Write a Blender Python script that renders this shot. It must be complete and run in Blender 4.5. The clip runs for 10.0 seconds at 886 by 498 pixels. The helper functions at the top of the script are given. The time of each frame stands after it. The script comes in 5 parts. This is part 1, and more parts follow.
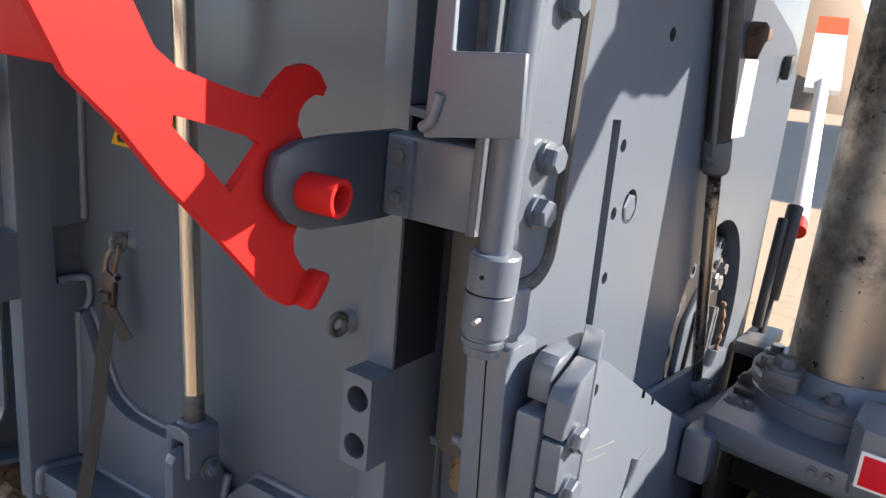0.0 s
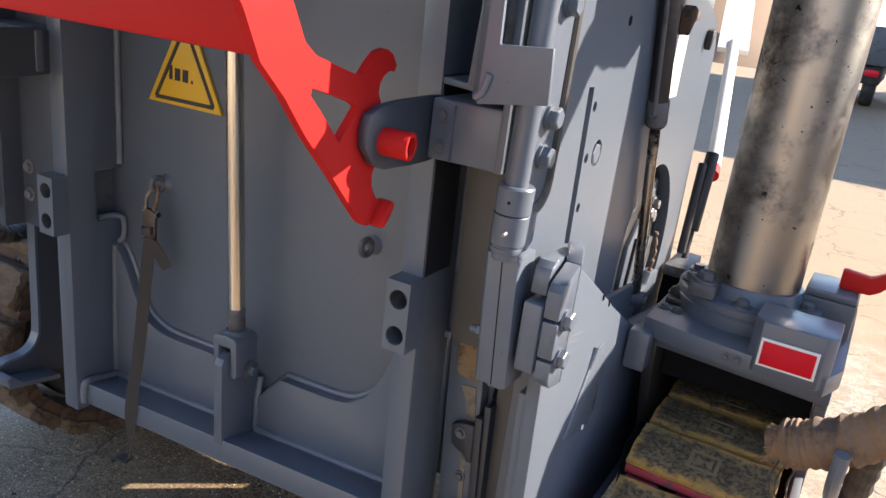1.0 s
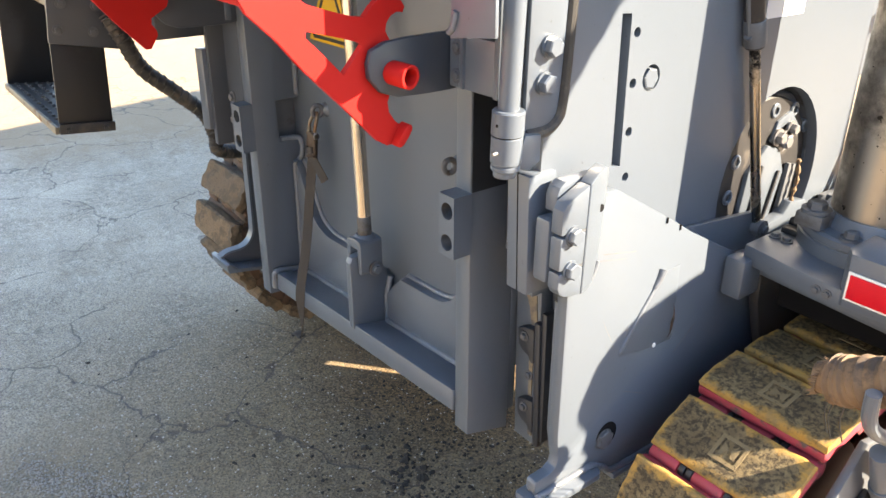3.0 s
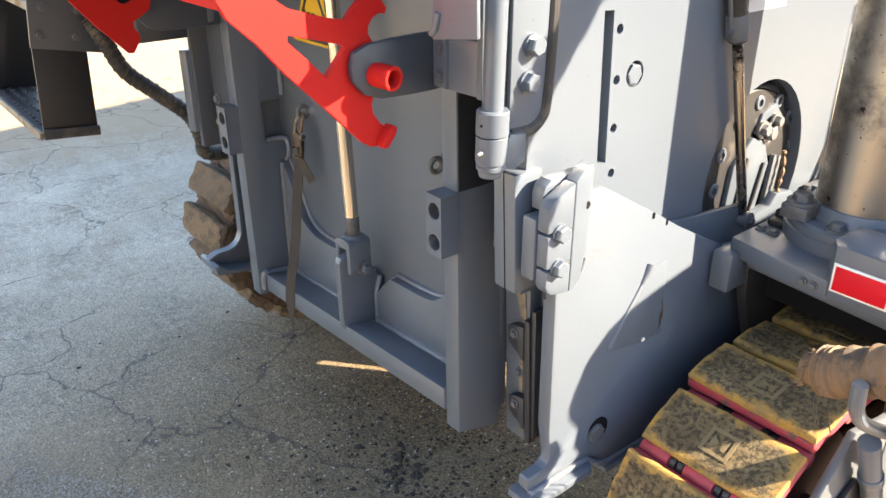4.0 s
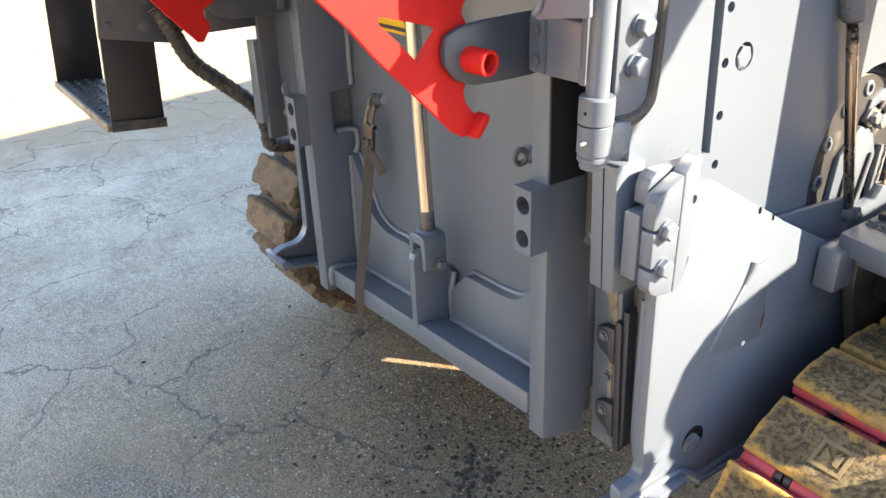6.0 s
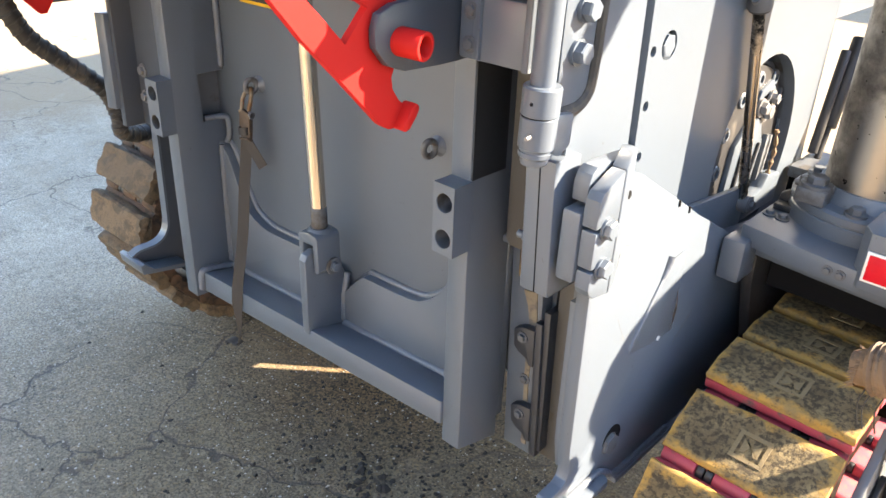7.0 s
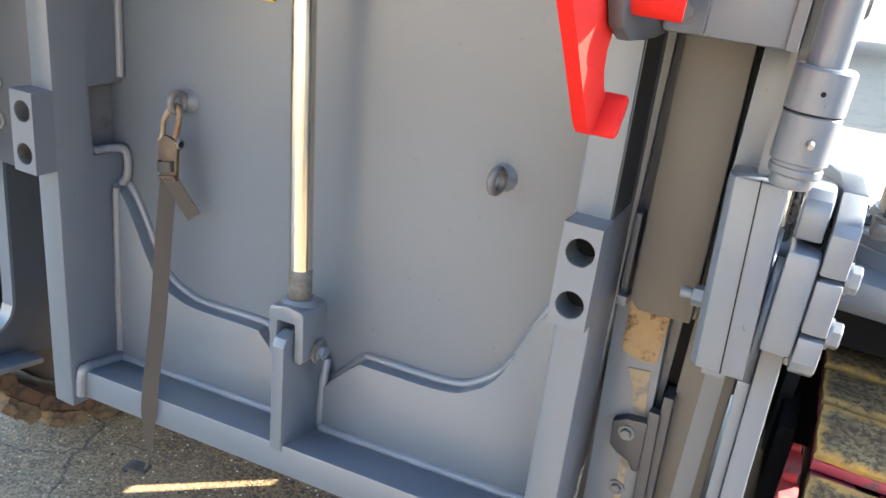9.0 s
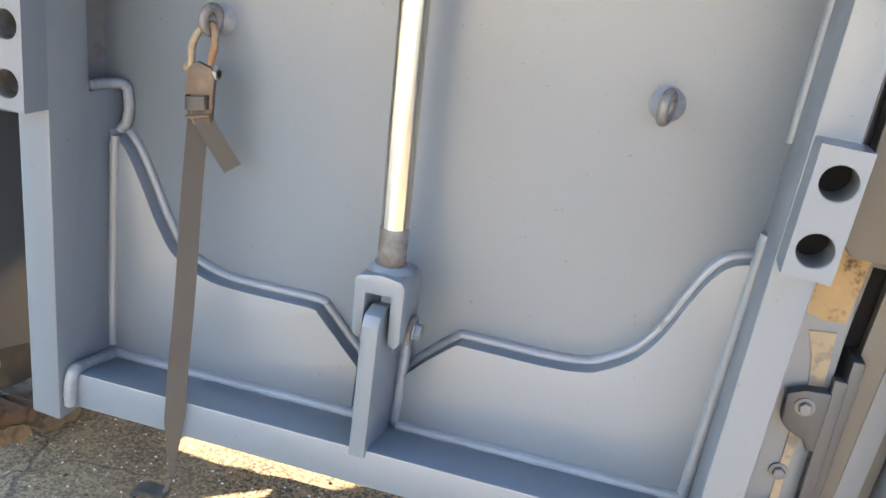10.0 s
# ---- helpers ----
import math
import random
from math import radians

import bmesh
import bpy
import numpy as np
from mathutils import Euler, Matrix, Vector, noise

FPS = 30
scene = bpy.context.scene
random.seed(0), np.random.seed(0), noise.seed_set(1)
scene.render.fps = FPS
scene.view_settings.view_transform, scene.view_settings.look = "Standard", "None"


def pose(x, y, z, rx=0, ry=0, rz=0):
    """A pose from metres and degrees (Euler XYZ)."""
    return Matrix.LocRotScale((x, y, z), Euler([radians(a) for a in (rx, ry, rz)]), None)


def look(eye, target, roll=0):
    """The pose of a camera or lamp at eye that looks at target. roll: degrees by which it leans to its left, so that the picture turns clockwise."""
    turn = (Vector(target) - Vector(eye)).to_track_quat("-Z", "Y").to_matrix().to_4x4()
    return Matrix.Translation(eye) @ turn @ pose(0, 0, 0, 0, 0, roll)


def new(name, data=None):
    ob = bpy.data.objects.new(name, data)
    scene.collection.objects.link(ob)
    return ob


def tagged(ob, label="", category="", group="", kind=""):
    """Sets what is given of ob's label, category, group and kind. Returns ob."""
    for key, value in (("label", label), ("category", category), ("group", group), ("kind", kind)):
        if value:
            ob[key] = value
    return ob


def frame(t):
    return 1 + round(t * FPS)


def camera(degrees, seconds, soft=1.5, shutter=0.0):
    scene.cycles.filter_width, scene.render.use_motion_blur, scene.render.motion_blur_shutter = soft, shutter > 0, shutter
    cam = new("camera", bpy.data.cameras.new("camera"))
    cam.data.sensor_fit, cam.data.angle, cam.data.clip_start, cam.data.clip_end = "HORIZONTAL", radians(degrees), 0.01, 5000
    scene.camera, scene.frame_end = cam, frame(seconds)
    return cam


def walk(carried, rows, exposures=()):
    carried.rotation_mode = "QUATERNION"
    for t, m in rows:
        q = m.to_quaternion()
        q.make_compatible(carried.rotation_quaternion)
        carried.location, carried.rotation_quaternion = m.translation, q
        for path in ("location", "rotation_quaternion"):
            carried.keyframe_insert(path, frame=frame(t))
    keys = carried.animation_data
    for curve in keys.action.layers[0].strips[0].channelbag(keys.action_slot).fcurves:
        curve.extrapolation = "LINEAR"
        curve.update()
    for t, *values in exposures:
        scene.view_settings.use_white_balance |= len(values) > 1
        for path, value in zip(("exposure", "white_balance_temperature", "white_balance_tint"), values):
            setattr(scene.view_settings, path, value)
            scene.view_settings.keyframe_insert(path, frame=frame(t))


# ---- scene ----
cam = camera(58.1, 10.0)
PATH = [
    (0, (0.132, 0.012, 1.71), (-0.958, 1.598, 1.167), 5.9),
    (0.5, (0.128, -0.197, 1.721), (-0.696, 1.527, 1.13), 7.4),
    (1, (0.179, -0.396, 1.767), (-0.709, 1.277, 1.125), 7.3),
    (1.5, (0.308, -0.407, 1.834), (-0.838, 1.045, 1.073), 3.8),
    (2, (0.572, -0.246, 1.819), (-0.764, 0.968, 0.958), 2.2),
    (2.5, (0.714, -0.19, 1.857), (-0.701, 0.93, 0.995), 1.0),
    (3.8, (0.731, -0.187, 1.86), (-0.675, 0.94, 0.994), 0.2),
    (4, (0.729, -0.18, 1.871), (-0.669, 0.95, 0.995), -0.1),
    (4.5, (0.704, -0.161, 1.873), (-0.718, 0.945, 1.004), -1.7),
    (5, (0.68, -0.194, 1.861), (-0.828, 0.82, 1.026), -2.0),
    (5.2, (0.675, -0.213, 1.859), (-0.855, 0.773, 1.03), -2.3),
    (6.3, (0.518, -0.186, 1.828), (-0.866, 0.914, 0.893), -0.4),
    (6.5, (0.453, -0.198, 1.826), (-0.858, 0.983, 0.884), 0.7),
    (7, (0.37, -0.213, 1.796), (-0.804, 1.116, 0.873), 2.9),
    (7.5, (0.275, -0.103, 1.689), (-0.912, 1.242, 0.804), 4.6),
    (8, (0.102, -0.003, 1.58), (-1.111, 1.329, 0.713), 6.8),
    (8.5, (-0.138, -0.071, 1.526), (-1.088, 1.535, 0.806), 8.6),
    (9, (-0.323, -0.144, 1.537), (-1.074, 1.558, 0.802), 7.8),
    (9.5, (-0.549, -0.068, 1.477), (-1.252, 1.651, 0.734), 5.9),
    (10, (-0.748, -0.069, 1.339), (-1.189, 1.745, 0.621), 9.8),
]
EXPOSURES = [(0.0, 2.34, 6300, 16), (0.5, 2.2, 6400, 17), (1.0, 2.32, 6400, 18), (1.5, 2.74, 6800, 16), (2.0, 3.04, 7300, 13), (4.0, 3.19, 7200, 13), (6.5, 3.38, 7100, 13), (7.5, 3.58, 7100, 13), (8.5, 3.95, 6850, 11), (9.0, 3.93, 6700, 10), (9.5, 4.2, 6650, 9.5), (10.0, 4.38, 6800, 9.5)]
walk(cam, [(t, look(eye, target, roll)) for t, eye, target, roll in PATH], exposures=EXPOSURES)
from mathutils.geometry import tessellate_polygon

# ---------------------------------------------------------------- light
SUN_AZ, SUN_EL = radians(49.6), radians(31.8)
world = bpy.data.worlds.new("world")
scene.world = world
world.use_nodes = True
wn = world.node_tree.nodes
sky = wn.new("ShaderNodeTexSky")
sky.sky_type = 'NISHITA'
sky.sun_disc = False
sky.sun_elevation, sky.sun_rotation = SUN_EL, SUN_AZ
sky.dust_density = 0.2
wn["Background"].inputs[1].default_value = 0.102
world.node_tree.links.new(sky.outputs[0], wn["Background"].inputs[0])
sun_dir = Vector((math.sin(SUN_AZ) * math.cos(SUN_EL), math.cos(SUN_AZ) * math.cos(SUN_EL), math.sin(SUN_EL)))
sun = new("sun", bpy.data.lights.new("sun", 'SUN'))
sun.data.energy, sun.data.angle, sun.data.color = 4.0, radians(0.53), (1.0, 0.88, 0.70)
sun.matrix_world = Matrix.Translation((6, 5, 6)) @ sun_dir.to_track_quat("Z", "Y").to_matrix().to_4x4()


# ---------------------------------------------------------------- materials
def material(name, base, rough=0.5, metal=0.0, var=0.10, scale=6.0, fine=90.0, bump=0.06, bump_scale=260.0,
             stain=None, stain_amount=0.0, stain_scale=3.0, spots=None, spot_amount=0.0, random_shade=0.0, coat=0.0, rise=None, spec=0.5, soft=0.0):
    """A painted, metal or dirty surface: two scales of mottling, a patchy stain, small chips, fine relief."""
    m = bpy.data.materials.new(name)
    m.use_nodes = True
    nt = m.node_tree
    nd, ln = nt.nodes, nt.links.new
    bsdf = nd["Principled BSDF"]
    co = nd.new("ShaderNodeTexCoord").outputs["Object"]

    def noise_tex(s, detail=4.0, rg=0.55):
        n = nd.new("ShaderNodeTexNoise")
        n.inputs["Scale"].default_value, n.inputs["Detail"].default_value, n.inputs["Roughness"].default_value = s, detail, rg
        ln(co, n.inputs["Vector"])
        return n.outputs["Fac"]

    def remap(v, a, b, c, d):
        r = nd.new("ShaderNodeMapRange")
        for i, q in enumerate((a, b, c, d)):
            r.inputs[i + 1].default_value = q
        ln(v, r.inputs[0])
        return r.outputs[0]

    def mix(f, a, b, kind='MIX'):
        x = nd.new("ShaderNodeMix")
        x.data_type, x.blend_type = 'RGBA', kind
        for sock, v in ((x.inputs[0], f), (x.inputs[6], a), (x.inputs[7], b)):
            if isinstance(v, (int, float)):
                sock.default_value = v
            elif isinstance(v, tuple):
                sock.default_value = (*v, 1)
            else:
                ln(v, sock)
        return x.outputs[2]

    big, small = noise_tex(scale, 5.0), noise_tex(fine, 3.0)
    col = mix(remap(big, 0.1, 0.9, 0, 1), tuple(c * (1 - var) for c in base), tuple(min(1, c * (1 + var)) for c in base))
    col = mix(remap(small, 0.2, 0.8, 0.0, 0.6), col, tuple(c * (1 - 0.8 * var) for c in base))
    if random_shade:
        info = nd.new("ShaderNodeObjectInfo").outputs["Random"]
        v = remap(info, 0, 1, 1 - random_shade, 1 + random_shade)
        hs = nd.new("ShaderNodeHueSaturation")
        ln(v, hs.inputs["Value"]), ln(col, hs.inputs["Color"])
        col = hs.outputs[0]
    rg = remap(big, 0.1, 0.9, max(0.03, rough - 0.06), min(1, rough + 0.06))
    if stain:
        patchy = noise_tex(stain_scale, 8.0, 0.68)
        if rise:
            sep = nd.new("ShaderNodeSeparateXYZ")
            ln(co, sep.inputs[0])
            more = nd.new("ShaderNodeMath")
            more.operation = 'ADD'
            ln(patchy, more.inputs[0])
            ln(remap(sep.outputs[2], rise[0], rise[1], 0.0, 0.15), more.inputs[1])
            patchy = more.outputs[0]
        s = remap(patchy, 0.62 - 0.35 * stain_amount - soft, 0.70 - 0.30 * stain_amount + soft, 0, 1)
        col = mix(s, col, stain)
        rg = mix(s, rg, (0.85, 0.85, 0.85))
    if spots:
        s = remap(noise_tex(stain_scale * 14, 3.0, 0.6), 0.70 - 0.2 * spot_amount, 0.72 - 0.2 * spot_amount, 0, 1)
        col = mix(s, col, spots)
    ln(col, bsdf.inputs["Base Color"])
    ln(rg, bsdf.inputs["Roughness"])
    bsdf.inputs["Metallic"].default_value = metal
    bsdf.inputs["Coat Weight"].default_value = coat
    bsdf.inputs["Specular IOR Level"].default_value = spec
    b = nd.new("ShaderNodeBump")
    b.inputs["Strength"].default_value, b.inputs["Distance"].default_value = bump, 0.002
    ln(noise_tex(bump_scale, 4.0), b.inputs["Height"])
    ln(b.outputs[0], bsdf.inputs["Normal"])
    return m


GREY = material("grey_paint", (0.088, 0.107, 0.133), 0.32, var=0.05, scale=2.5, fine=40, bump=0.12, bump_scale=300,
                spots=(0.05, 0.055, 0.062), spot_amount=-0.03, stain_scale=9)
GREY_WORN = material("grey_paint_worn", (0.085, 0.093, 0.104), 0.5, var=0.12, scale=5, fine=70, bump=0.2, bump_scale=180,
                     stain=(0.055, 0.048, 0.042), stain_amount=0.25, stain_scale=7)
# Dark grey paint; also carries the shade on the far plate's inner face.
DARK_GREY = material("dark_grey_with_shade", (0.042, 0.051, 0.066), 0.42, var=0.08, scale=4, fine=60, bump=0.12, bump_scale=260)
WELD = material("painted_weld", (0.112, 0.128, 0.152), 0.38, var=0.08, scale=30, fine=160, bump=0.9, bump_scale=110)
EYE = material("worn_painted_eye", (0.085, 0.088, 0.095), 0.45, var=0.2, scale=40, fine=160, bump=0.4, bump_scale=160, stain=(0.07, 0.055, 0.045), stain_amount=0.2, stain_scale=40)
GUIDE_WALL = material("dull_brownish", (0.061, 0.0595, 0.057), 0.55, var=0.10, scale=5, fine=60, bump=0.15, stain=(0.075, 0.06, 0.042), stain_amount=0.15, stain_scale=9)
LEDGE = material("painted_ledge", (0.105, 0.121, 0.145), 0.30, var=0.06, scale=20, fine=90, bump=0.15, bump_scale=200)
TAN = material("dusty_tan_steel", (0.20, 0.165, 0.115), 0.7, var=0.2, scale=18, bump=0.5, bump_scale=110, stain=(0.10, 0.095, 0.09), stain_amount=0.35, stain_scale=16)
RED = material("red_paint", (0.43, 0.013, 0.011), 0.58, var=0.06, scale=4, fine=60, bump=0.05, bump_scale=200, spec=0.15)
CHROME = material("chrome_rod", (0.62, 0.565, 0.48), 0.24, 1.0, var=0.05, scale=8, fine=60, bump=0.03)
STEEL = material("rod_steel", (0.50, 0.45, 0.38), 0.26, 1.0, var=0.12, scale=5, fine=40, bump=0.05,
                 stain=(0.03, 0.028, 0.026), stain_amount=0.16, stain_scale=5)
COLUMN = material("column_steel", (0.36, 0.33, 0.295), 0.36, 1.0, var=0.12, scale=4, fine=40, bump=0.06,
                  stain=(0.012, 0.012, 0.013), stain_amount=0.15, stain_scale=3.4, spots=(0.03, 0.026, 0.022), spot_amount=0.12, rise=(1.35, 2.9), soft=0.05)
PAD_MARK = material("tan_embossed_mark", (0.175, 0.132, 0.068), 0.85, var=0.25, scale=30, fine=150, bump=0.9, bump_scale=200, spots=(0.06, 0.045, 0.025), spot_amount=0.3)
BLACK = material("black_steel", (0.02, 0.02, 0.022), 0.5, var=0.2, scale=8, stain=(0.07, 0.06, 0.05), stain_amount=0.2, stain_scale=6)
# Near-black that stands in for the shade inside holes, joints and gaps.
DARK = material("gap_shade", (0.009, 0.009, 0.010), 0.9, spec=0.1)
RUBBER = material("black_rubber", (0.018, 0.017, 0.016), 0.6, var=0.3, scale=20, stain=(0.08, 0.065, 0.05), stain_amount=0.3, stain_scale=9)
STEP_STEEL = material("dusty_black_steel", (0.009, 0.009, 0.010), 0.5, var=0.2, scale=9, stain=(0.03, 0.029, 0.029), stain_amount=0.15, stain_scale=8)
DIRTY_PAD = material("dirt_caked_pad", (0.135, 0.092, 0.052), 0.9, var=0.25, scale=14, fine=90, bump=1.0, bump_scale=80,
                     stain=(0.07, 0.05, 0.03), stain_amount=0.35, stain_scale=20, spots=(0.03, 0.025, 0.02), spot_amount=0.4, random_shade=0.15)
PINK = material("faded_red_link", (0.34, 0.040, 0.058), 0.6, var=0.25, scale=14, stain=(0.10, 0.07, 0.06), stain_amount=0.3, stain_scale=12)
RUST = material("rusty_steel", (0.10, 0.055, 0.032), 0.85, var=0.35, scale=18, bump=0.8, bump_scale=120,
                stain=(0.035, 0.022, 0.014), stain_amount=0.4, stain_scale=15)
BARE = material("bare_weathered_steel", (0.20, 0.165, 0.115), 0.6, 0.2, var=0.25, scale=14, bump=0.7, bump_scale=90,
                stain=(0.16, 0.09, 0.045), stain_amount=0.35, stain_scale=12)
# Dusty, rust-stained steel; the gold tone carries sunlight leaking into the gap.
GOLD = material("sunlit_dusty_steel", (0.22, 0.155, 0.08), 0.7, var=0.2, scale=20, bump=0.8, bump_scale=90, stain=(0.045, 0.026, 0.013), stain_amount=0.38, stain_scale=24)
BROWN_HOSE = material("dusty_brown_hose", (0.165, 0.105, 0.060), 0.85, var=0.3, scale=16, bump=0.7, bump_scale=120,
                      stain=(0.06, 0.045, 0.035), stain_amount=0.35, stain_scale=14)
HOSE_WRAP = material("dusty_spiral_wrap", (0.034, 0.030, 0.026), 0.6, var=0.3, scale=30, stain=(0.085, 0.068, 0.05), stain_amount=0.25, stain_scale=14)
BUCKLE = material("brown_rusty_plate", (0.075, 0.052, 0.036), 0.6, 0.3, var=0.25, scale=40, bump=0.5, bump_scale=150, stain=(0.12, 0.09, 0.065), stain_amount=0.3, stain_scale=40)
STRAP = material("strap_webbing", (0.048, 0.043, 0.038), 0.9, var=0.15, scale=25, fine=400, bump=0.8, bump_scale=900)
ZINC = material("zinc_bolt", (0.25, 0.25, 0.26), 0.4, 0.7, var=0.1, scale=60, bump=0.1)
SIGN_YELLOW = material("sign_yellow", (0.60, 0.36, 0.008), 0.4, var=0.06, scale=14)
ORANGE = material("orange_paint", (0.75, 0.085, 0.02), 0.5, var=0.06, scale=6)
KEEPER = material("dark_slate", (0.022, 0.027, 0.036), 0.45, var=0.15, scale=12, bump=0.15, stain=(0.05, 0.045, 0.04), stain_amount=0.15, stain_scale=20)
NAVY = material("post_shade", (0.014, 0.017, 0.022), 0.45, var=0.15, scale=6, bump=0.12)
SIGN_BLACK = material("sign_black", (0.02, 0.02, 0.02), 0.4)
REFLECT = material("red_reflector", (0.60, 0.006, 0.018), 0.35, var=0.05, scale=40, fine=500, bump=0.5, bump_scale=700, spec=0.2)
WHITE = material("white_paint", (0.75, 0.74, 0.71), 0.5, var=0.06, scale=4)
CRUMB = material("asphalt_crumbs", (0.022, 0.021, 0.02), 0.9, var=0.3, scale=90, bump=0.8)
PEBBLE = material("grey_pebbles", (0.37, 0.345, 0.30), 0.8, var=0.3, scale=90, random_shade=0.3)
BRICK = material("brick_wall", (0.34, 0.15, 0.09), 0.8, var=0.2, scale=3, fine=20)
CONCRETE = material("concrete", (0.50, 0.46, 0.39), 0.85, var=0.12, scale=2, fine=25, bump=0.3)
SAND = material("sand", (0.13, 0.09, 0.056), 0.95, var=0.15, scale=0.8, fine=12, bump=0.5, bump_scale=30)


def asphalt():
    m = bpy.data.materials.new("asphalt")
    m.use_nodes = True
    nt = m.node_tree
    nd, ln = nt.nodes, nt.links.new
    bsdf = nd["Principled BSDF"]
    co = nd.new("ShaderNodeTexCoord").outputs["Object"]

    def tex(kind, s, **kw):
        n = nd.new(kind)
        n.inputs["Scale"].default_value = s
        for k, v in kw.items():
            n.inputs[k].default_value = v
        ln(co, n.inputs["Vector"])
        return n

    def remap(v, a, b, c, d):
        r = nd.new("ShaderNodeMapRange")
        for i, q in enumerate((a, b, c, d)):
            r.inputs[i + 1].default_value = q
        ln(v, r.inputs[0])
        return r.outputs[0]

    def mix(f, a, b, kind='MIX'):
        x = nd.new("ShaderNodeMix")
        x.data_type, x.blend_type = 'RGBA', kind
        for sock, v in ((x.inputs[0], f), (x.inputs[6], a), (x.inputs[7], b)):
            if isinstance(v, (int, float)):
                sock.default_value = v
            elif isinstance(v, tuple):
                sock.default_value = (*v, 1)
            else:
                ln(v, sock)
        return x.outputs[2]

    big = tex("ShaderNodeTexNoise", 0.55, Detail=6.0, Roughness=0.6).outputs["Fac"]
    mid = tex("ShaderNodeTexNoise", 4.0, Detail=7.0, Roughness=0.65).outputs["Fac"]
    grit = tex("ShaderNodeTexNoise", 120.0, Detail=3.0, Roughness=0.7).outputs["Fac"]
    stones = tex("ShaderNodeTexVoronoi", 85.0)
    col = mix(remap(big, 0.35, 0.65, 0, 1), (0.395, 0.355, 0.278), (0.60, 0.54, 0.432))
    col = mix(remap(mid, 0.40, 0.70, 0, 0.55), col, (0.26, 0.228, 0.175))
    col = mix(remap(grit, 0.47, 0.62, 0.0, 0.72), col, (0.10, 0.092, 0.078))
    light = remap(stones.outputs["Color"], 0.80, 0.86, 0, 0.9)
    near = remap(stones.outputs["Distance"], 0.25, 0.4, 1, 0)
    mul = nd.new("ShaderNodeMath")
    mul.operation = 'MULTIPLY'
    ln(light, mul.inputs[0]), ln(near, mul.inputs[1])
    col = mix(mul.outputs[0], col, (0.60, 0.57, 0.51))
    # worn patches where the fines have gone and the grains show
    rough_p = tex("ShaderNodeTexNoise", 26.0, Detail=7.0, Roughness=0.8).outputs["Fac"]
    worn = remap(tex("ShaderNodeTexNoise", 2.1, Detail=4.0).outputs["Fac"], 0.40, 0.60, 0.25, 0.85)
    dark = mix(remap(rough_p, 0.40, 0.62, 0, 1), col, mix(1.0, col, (0.42, 0.41, 0.39), 'MULTIPLY'))
    col = mix(worn, col, dark)
    # coarse loose grains, darkest and lightest side by side
    coarse = tex("ShaderNodeTexVoronoi", 150.0)
    spread = nd.new("ShaderNodeSeparateColor")
    ln(coarse.outputs["Color"], spread.inputs[0])
    near_blade = nd.new("ShaderNodeVectorMath")
    near_blade.operation = 'DISTANCE'
    near_blade.inputs[1].default_value = (-1.4, 1.5, 0.0)
    ln(co, near_blade.inputs[0])
    loose = remap(near_blade.outputs["Value"], 0.4, 1.7, 1.0, 0.40)
    for chan, lo, hi, tone in ((0, 0.66, 0.34, (0.055, 0.047, 0.034)), (1, 0.78, 0.95, (0.58, 0.46, 0.27))):
        amount = nd.new("ShaderNodeMath")
        amount.operation = 'MULTIPLY'
        ln(remap(spread.outputs[chan], lo, hi, 0.0, 0.55), amount.inputs[0]), ln(loose, amount.inputs[1])
        col = mix(amount.outputs[0], col, tone)
    # dry tan dust away from the machine
    far = nd.new("ShaderNodeVectorMath")
    far.operation = 'DISTANCE'
    far.inputs[1].default_value = (-7.0, 3.0, 0.0)
    ln(co, far.inputs[0])
    dust = nd.new("ShaderNodeMath")
    dust.operation = 'MULTIPLY_ADD'
    ln(mid, dust.inputs[0])
    dust.inputs[1].default_value = 3.0
    ln(far.outputs["Value"], dust.inputs[2])
    col = mix(remap(dust.outputs[0], 8.4, 9.5, 0, 0.88), col, (0.17, 0.118, 0.072))
    # trodden tan earth in the open yard
    yard = nd.new("ShaderNodeVectorMath")
    yard.operation = 'DISTANCE'
    yard.inputs[1].default_value = (-0.5, 0.0, 0.0)
    ln(co, yard.inputs[0])
    earth = nd.new("ShaderNodeMath")
    earth.operation = 'MULTIPLY_ADD'
    ln(mid, earth.inputs[0])
    earth.inputs[1].default_value = 1.5
    ln(yard.outputs["Value"], earth.inputs[2])
    col = mix(remap(earth.outputs[0], 5.1, 6.0, 0, 0.9), col, (0.235, 0.175, 0.105))
    # darker patch below the blade, fading outwards with a noisy edge
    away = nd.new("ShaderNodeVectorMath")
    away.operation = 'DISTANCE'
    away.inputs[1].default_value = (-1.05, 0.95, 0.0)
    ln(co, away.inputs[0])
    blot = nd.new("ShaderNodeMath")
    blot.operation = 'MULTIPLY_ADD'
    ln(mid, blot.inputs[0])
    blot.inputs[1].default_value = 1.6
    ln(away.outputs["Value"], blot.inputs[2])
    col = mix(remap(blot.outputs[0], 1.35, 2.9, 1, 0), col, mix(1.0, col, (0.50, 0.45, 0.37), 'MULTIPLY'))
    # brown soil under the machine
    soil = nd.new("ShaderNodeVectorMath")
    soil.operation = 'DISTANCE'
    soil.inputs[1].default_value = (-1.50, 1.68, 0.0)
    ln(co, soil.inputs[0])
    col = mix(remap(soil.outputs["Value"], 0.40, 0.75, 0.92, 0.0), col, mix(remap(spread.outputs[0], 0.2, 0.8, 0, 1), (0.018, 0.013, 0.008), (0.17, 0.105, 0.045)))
    # crack network, bent by noise
    bend = nd.new("ShaderNodeVectorMath")
    bend.operation = 'ADD'
    bn = tex("ShaderNodeTexNoise", 2.6, Detail=5.0)
    sc = nd.new("ShaderNodeVectorMath")
    sc.operation = 'SCALE'
